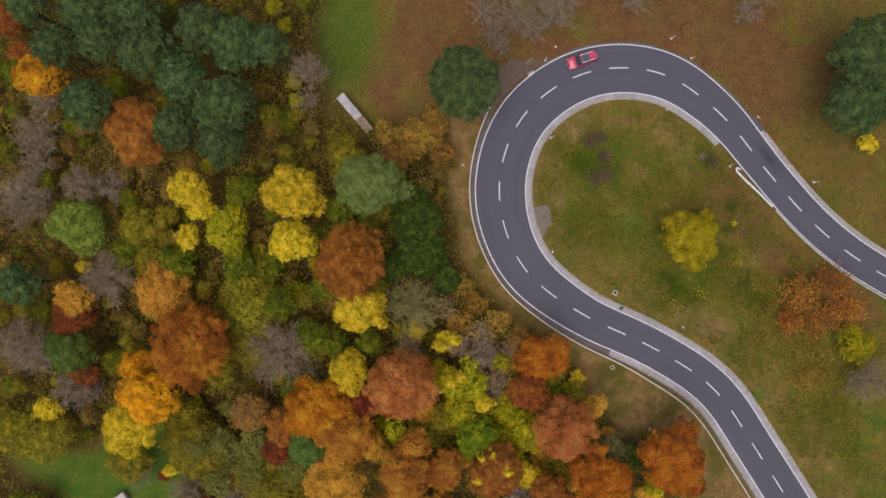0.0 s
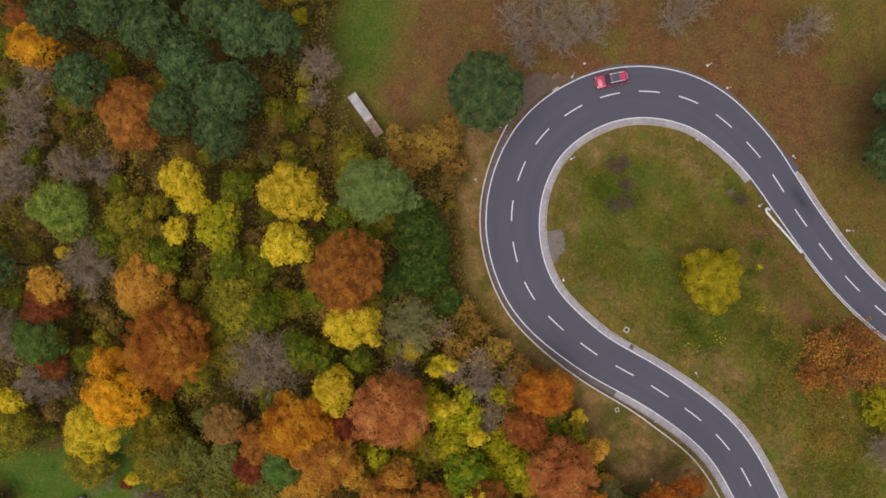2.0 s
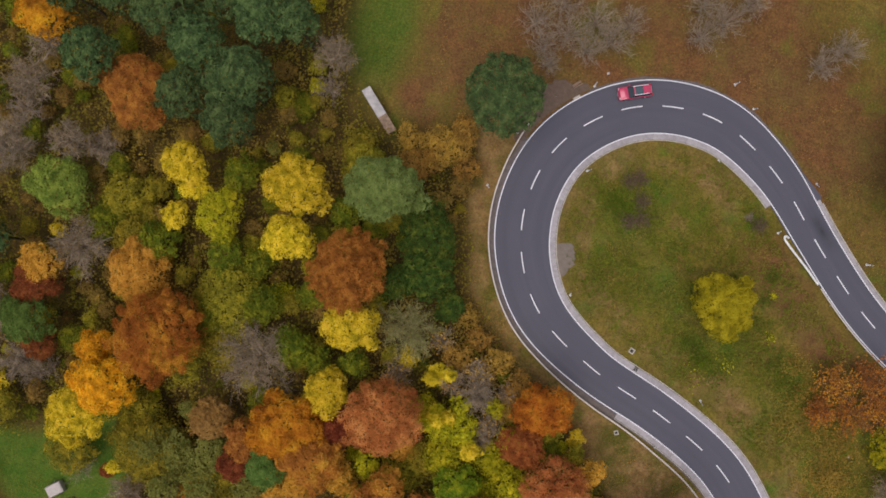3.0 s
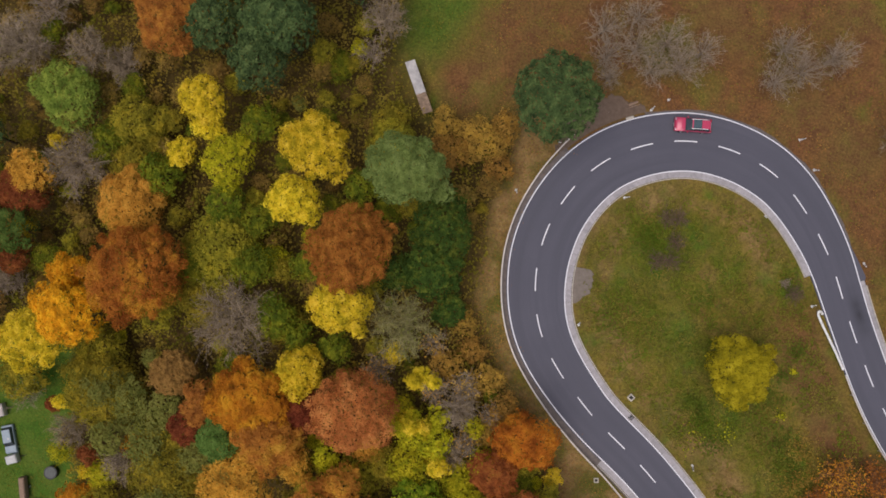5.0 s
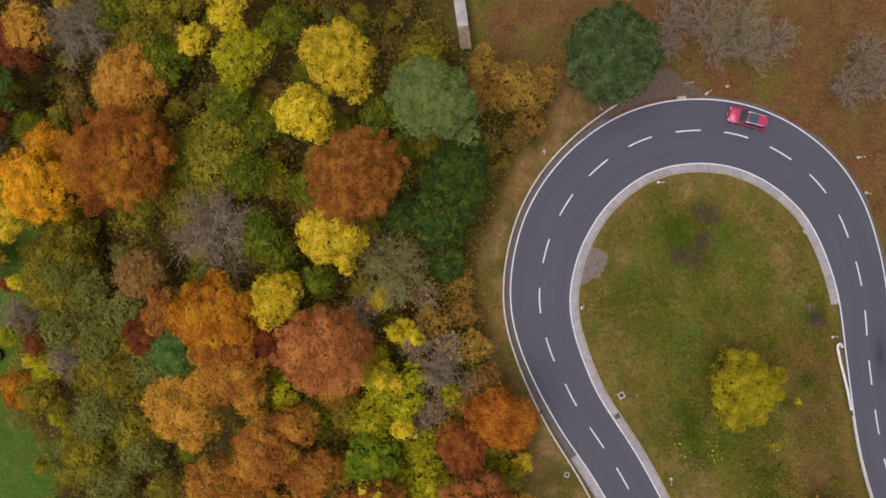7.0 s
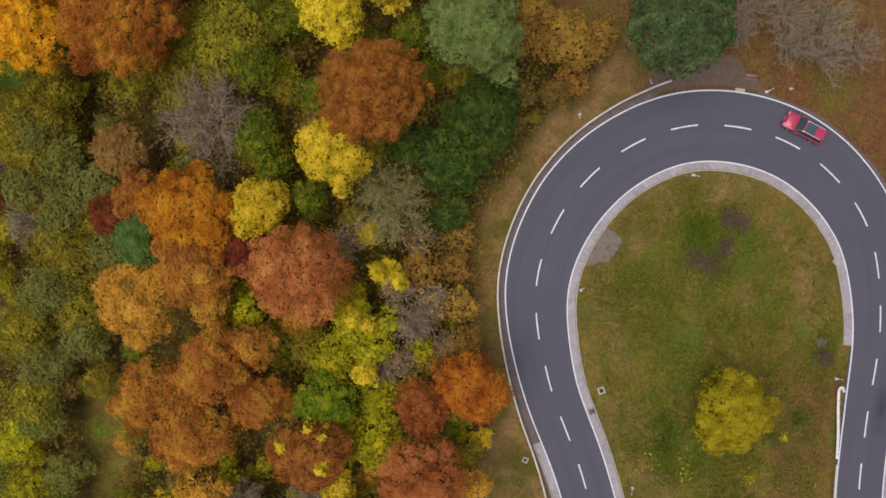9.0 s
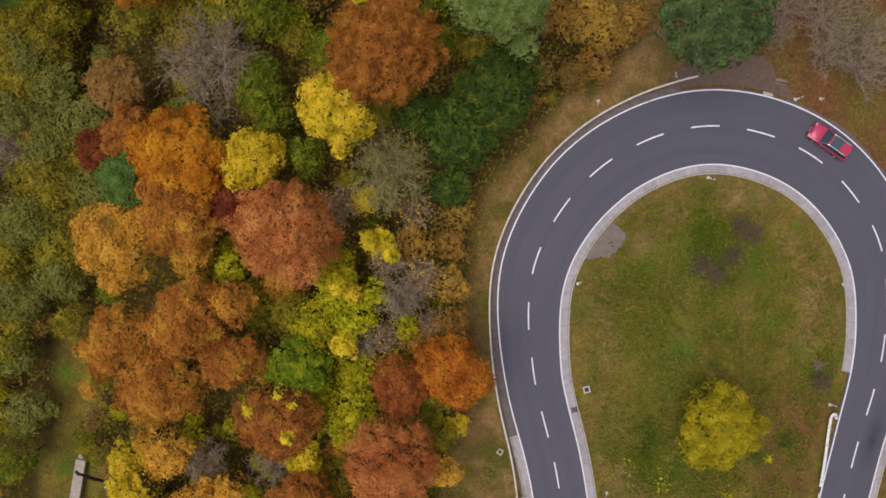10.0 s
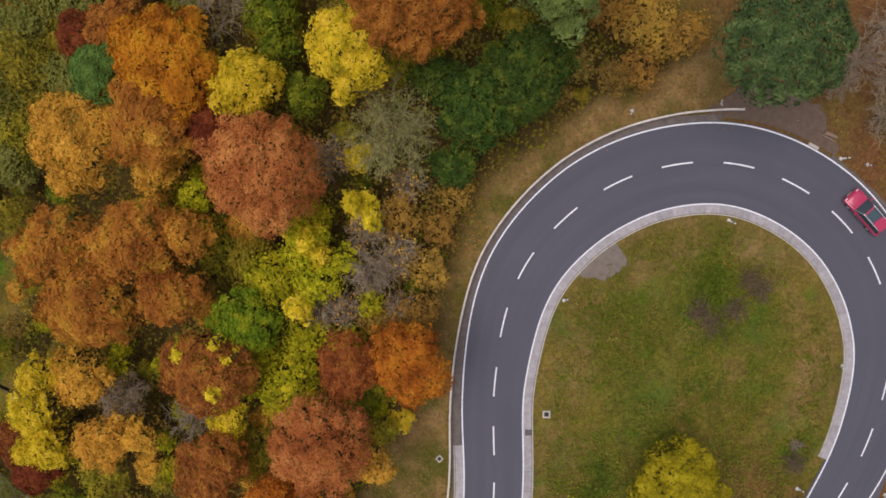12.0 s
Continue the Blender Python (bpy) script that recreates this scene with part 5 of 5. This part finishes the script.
def log_beam():
    t = thing("timber_beam", pose(13.75, 29.25, -0.08, 0, 0, 43), "short weathered timber beam lying by the lay-by", "timber")
    part("beam", Geo().tube([(-0.65, 0, 0.18), (0, 0.03, 0.2), (0.65, 0, 0.17)], [0.2, 0.19, 0.17], 9), TIMBER, t)
    part("side_piece", Geo().tube([(-0.7, -0.3, 0.07), (0.8, -0.36, 0.07)], [0.07, 0.05], 6), TIMBER, t, "thin dark pole")


log_beam()


def stones():
    rng = random.Random(12)
    for x, y, r in ((31.5, 31.8, 0.12), (11.2, 27.0, 0.12), (60.0, -16.0, 0.14), (33.5, -27.8, 0.2)):
        bm = bmesh.new()
        bmesh.ops.create_icosphere(bm, subdivisions=2, radius=r)
        for v in bm.verts:
            v.co *= 1 + 0.35 * noise.noise(v.co * 3 / r * 0.4 + Vector((x, y, 0)))
            v.co.z *= 0.6
        me = bpy.data.meshes.new("stone")
        bm.to_mesh(me)
        bm.free()
        me.materials.append(STONE)
        ob = new("stone", me)
        ob.location = (x, y, surface(x, y) + r * 0.25)
        tagged(ob, "pale rough stone lying in the grass", "stone", "stones")


stones()


def shelter():
    """The long narrow roof of weathered sheets in the clearing."""
    x, y = -13.2, 20.85
    t = thing("long_shelter", pose(x, y, surface(x, y), 0, 0, -49), "long narrow shelter roofed with pale, partly rusty sheets", "shelter")
    L, W, H = 7.2, 1.35, 2.2
    for k in range(8):
        m = RUSTY if k > 4 else SHEET
        g = Geo()
        x0 = -L / 2 + k * L / 8
        n = 9
        top = [(x0 + (L / 8 + 0.05) * i / (n - 1)) for i in range(n)]
        v, f = [], []
        for i, a in enumerate(top):
            z = H + 0.03 * math.cos(i * math.pi) + 0.012 * (k % 2)
            v += [(a, -W / 2, z + 0.10), (a, W / 2, z - 0.06), (a, -W / 2, z + 0.085), (a, W / 2, z - 0.075)]
        for i in range(n - 1):
            b = 4 * i
            f += [(b, b + 1, b + 5, b + 4), (b + 2, b + 6, b + 7, b + 3), (b, b + 4, b + 6, b + 2), (b + 1, b + 3, b + 7, b + 5)]
        part("roof_sheet", g.add(v, f), m, t, "rusty brown sheet" if k > 4 else "pale weathered sheet")
    for px in (-3.3, -1.1, 1.1, 3.3):
        for py in (-0.5, 0.5):
            part("post", Geo().box(px, py, H / 2 - 0.2, 0.12, 0.12, H + 0.2), TIMBER, t)
    part("back_wall", Geo().box(0, -0.56, 1.1, 6.8, 0.05, 1.7), TIMBER, t)


SHEET = plain("pale_sheet", (0.50, 0.47, 0.46), 0.7, scale=1.2, vary=0.35)
RUSTY = plain("rusty_sheet", (0.36, 0.25, 0.17), 0.85, scale=2.0, vary=0.5)
shelter()


# ---------------------------------------------------------------- vehicles
def wheels(t, xs, y, r):
    for x in xs:
        for s in (-1, 1):
            tyre = part("wheel", Geo().tube([(x, s * y - 0.11, r), (x, s * y + 0.11, r)], [r, r], 18), RUBBER, t)
            part("rim", Geo().tube([(x, s * y + s * 0.08, r), (x, s * y + s * 0.125, r)], [r * 0.62, r * 0.55], 12), CHROME, tyre, "alloy rim")


def estate_car(m):
    t = thing("estate_car", m, "red estate car with glass roof and roof rails, driving", "car")
    part("body", rounded([(0.22, -2.28, 2.30, 0.80), (0.55, -2.35, 2.36, 0.90), (0.82, -2.34, 2.22, 0.91), (0.98, -2.25, 1.30, 0.86)], "body", RED, 4), None, t)
    part("bonnet", rounded([(0.80, 1.02, 2.24, 0.80), (0.93, 1.0, 2.02, 0.72), (1.01, 0.98, 1.5, 0.66)], "bonnet", RED, 3), None, t)
    part("cabin", rounded([(0.94, -2.22, 1.12, 0.84), (1.36, -1.92, 0.42, 0.68), (1.46, -1.75, 0.22, 0.62)], "cabin", GLASS, 4), None, t, "dark tinted windows")
    part("rear_roof", Geo().box(-1.42, 0, 1.462, 0.86, 1.14, 0.03, 0.94), RED, t)
    part("front_roof", Geo().box(0.18, 0, 1.462, 0.16, 1.12, 0.03, 0.94), RED, t)
    part("glass_roof", Geo().box(-0.42, 0, 1.466, 1.10, 1.04, 0.03, 0.96), ROOFGLASS, t, "long grey-blue glass roof")
    for s in (-1, 1):
        part("roof_rail", Geo().tube([(-1.85, s * 0.60, 1.46), (-1.7, s * 0.61, 1.53), (0.15, s * 0.61, 1.53), (0.3, s * 0.60, 1.46)], [0.045] * 4, 6), CHROME, t, "silver roof rail")
        part("mirror", Geo().box(0.72, s * 1.0, 0.98, 0.16, 0.2, 0.14, 0.8), RED, t)
        part("headlight", Geo().box(2.16, s * 0.66, 0.74, 0.26, 0.34, 0.13, 0.8), LAMP_WHITE, t, "clear headlight")
        part("tail_light", Geo().box(-2.30, s * 0.66, 0.86, 0.14, 0.36, 0.16, 0.85), LAMP_RED, t, "red tail light")
    part("spoiler", Geo().box(-1.98, 0, 1.40, 0.26, 1.12, 0.04, 0.9), RED, t)
    part("rear_bumper", Geo().box(-2.36, 0, 0.52, 0.14, 1.25, 0.16, 0.9), CHROME, t, "bright rear bumper trim")
    part("number_plate", Geo().box(2.385, 0, 0.45, 0.02, 0.5, 0.11), WHITE, t)
    wheels(t, (-1.42, 1.42), 0.80, 0.33)
    return t


def place_car():
    p, n = along([58.7], [-2.0])
    i = int(np.argmin(np.abs(LINE_S - 58.7)))
    a = math.degrees(math.atan2(TANGENT[i][1], TANGENT[i][0]))
    estate_car(pose(p[0][0], p[0][1], 0.005, 0, 0, a))


place_car()


def parked_pickup(m):
    t = thing("parked_car", m, "parked silver-blue car with dark windows on the grass", "car")
    part("body", rounded([(0.25, -2.1, 2.1, 0.78), (0.6, -2.15, 2.15, 0.86), (0.95, -2.1, 1.9, 0.82)], "body", SILVER, 3), None, t)
    part("cabin", rounded([(0.93, -1.9, 1.0, 0.78), (1.45, -1.6, 0.4, 0.64)], "cabin", GLASS, 3), None, t, "dark windows")
    part("roof", Geo().box(-0.6, 0, 1.47, 1.9, 1.2, 0.05, 0.95), SILVER, t)
    part("roof_hatch", Geo().box(-0.2, 0.25, 1.51, 0.3, 0.22, 0.04), VAN, t)
    wheels(t, (-1.35, 1.35), 0.76, 0.32)


def trailer(m, L, W, label, paint):
    t = thing("box_trailer", m, label, "trailer")
    part("box", rounded([(0.5, -L / 2, L / 2, W / 2), (1.5, -L / 2 + 0.05, L / 2 - 0.05, W / 2 - 0.04)], "box", paint, 2), None, t)
    part("lid", Geo().box(0, 0, 1.53, L - 0.3, W - 0.25, 0.06, 0.96), paint, t)
    part("drawbar", Geo().tube([(L / 2, 0, 0.5), (L / 2 + 0.9, 0, 0.45)], [0.05, 0.05], 6), IRON, t)
    wheels(t, (0.0,), W / 2 + 0.02, 0.28)


def plot_things():
    z = surface
    parked_pickup(pose(-51.3, -47.5, z(-51.3, -47.5), 0, 0, -57))
    trailer(pose(-49.7, -49.9, z(-49.7, -49.9), 0, 0, 38), 1.7, 1.3, "small white box trailer beside a parked car", VAN)
    trailer(pose(-54.6, -44.3, z(-54.6, -44.3), 0, 0, 36), 2.6, 1.9, "cream box trailer parked at the hedge", CREAM)
    trailer(pose(-46.6, -53.3, z(-46.6, -53.3), 0, 0, -62), 3.4, 0.9, "narrow brown covered trailer on the grass", TIMBER)
    parked_pickup(pose(-43.7, -56.3, z(-43.7, -56.3), 0, 0, -60))
    x, y = -43.5, -49.4
    tub = thing("round_tub", pose(x, y, z(x, y) + 0.35), "round dark tub filled with grey water on grass", "tub")
    part("wall", Geo().tube([(0, 0, -0.3), (0, 0, 0.75)], [0.92, 0.98], 28), IRON, tub)
    part("water", Geo().tube([(0, 0, 0.74), (0, 0, 0.765)], [0.8, 0.8], 28), ALGAE, tub, "dull grey water")


plot_things()


def lower_street():
    """The retaining wall, street edge and lamp at the foot of the slope."""
    z0 = surface(5, -65)
    wall = thing("retaining_wall", pose(3.0, -64.6, z0, 0, 0, -49.5), "pale weathered concrete retaining wall beside the grass", "wall", kind="structure")
    part("wall_body", Geo().box(0, 0, -0.1, 9.8, 0.95, 1.8), STONE, wall)
    part("coping", Geo().box(0.0, 0, 0.86, 9.9, 1.2, 0.14), CAP, wall)
    part("step", Geo().box(-5.15, -0.15, -0.2, 0.5, 0.7, 1.5), STONE, wall)
    z1 = surface(14, -66.5)
    deck = thing("street_edge", pose(14.6, -67.2, z1, 0, 0, 32), "brown-grey street edge with a steel railing", "street", kind="structure")
    part("slab", Geo().box(0, 0, 0.1, 15, 4.2, 0.9), SLAB, deck)
    part("kerb", Geo().box(0, 2.28, 0.2, 15, 0.35, 1.0), KERB, deck)
    for k in range(3):
        part("rail", Geo().tube([(-7.5, 2.7 + 0.02 * k, 0.5 + 0.3 * k), (7.5, 2.7 + 0.02 * k, 0.5 + 0.3 * k)], [0.04, 0.04], 6), GALVANISED, deck)
    for k in range(8):
        part("rail_post", Geo().box(-7.0 + 2.0 * k, 2.72, 0.45, 0.07, 0.07, 1.5), GALVANISED, deck)
    x, y = 4.2, -60.2
    lamp = thing("leaning_lamp_post", pose(x, y, surface(x, y)), "thick dark lamp post leaning over the pale wall", "lamp post")
    part("pole", Geo().tube([(0.1, 0, -0.5), (-1.6, -0.05, 1.6), (-3.3, -0.1, 3.2)], [0.2, 0.19, 0.15], 10), IRON, lamp)
    part("lamp_head", Geo().box(-3.4, -0.1, 3.3, 0.7, 0.36, 0.2, 0.7), IRON, lamp)
    part("cabinet", Geo().box(0.15, -0.2, 0.2, 0.35, 0.35, 0.8), WHITE, lamp, "small white cabinet")


CAP = concrete_material("weathered_coping", (0.26, 0.215, 0.17), (0.38, 0.33, 0.28))
SLAB = concrete_material("brown_paving", (0.17, 0.125, 0.115), (0.24, 0.19, 0.18))
lower_street()
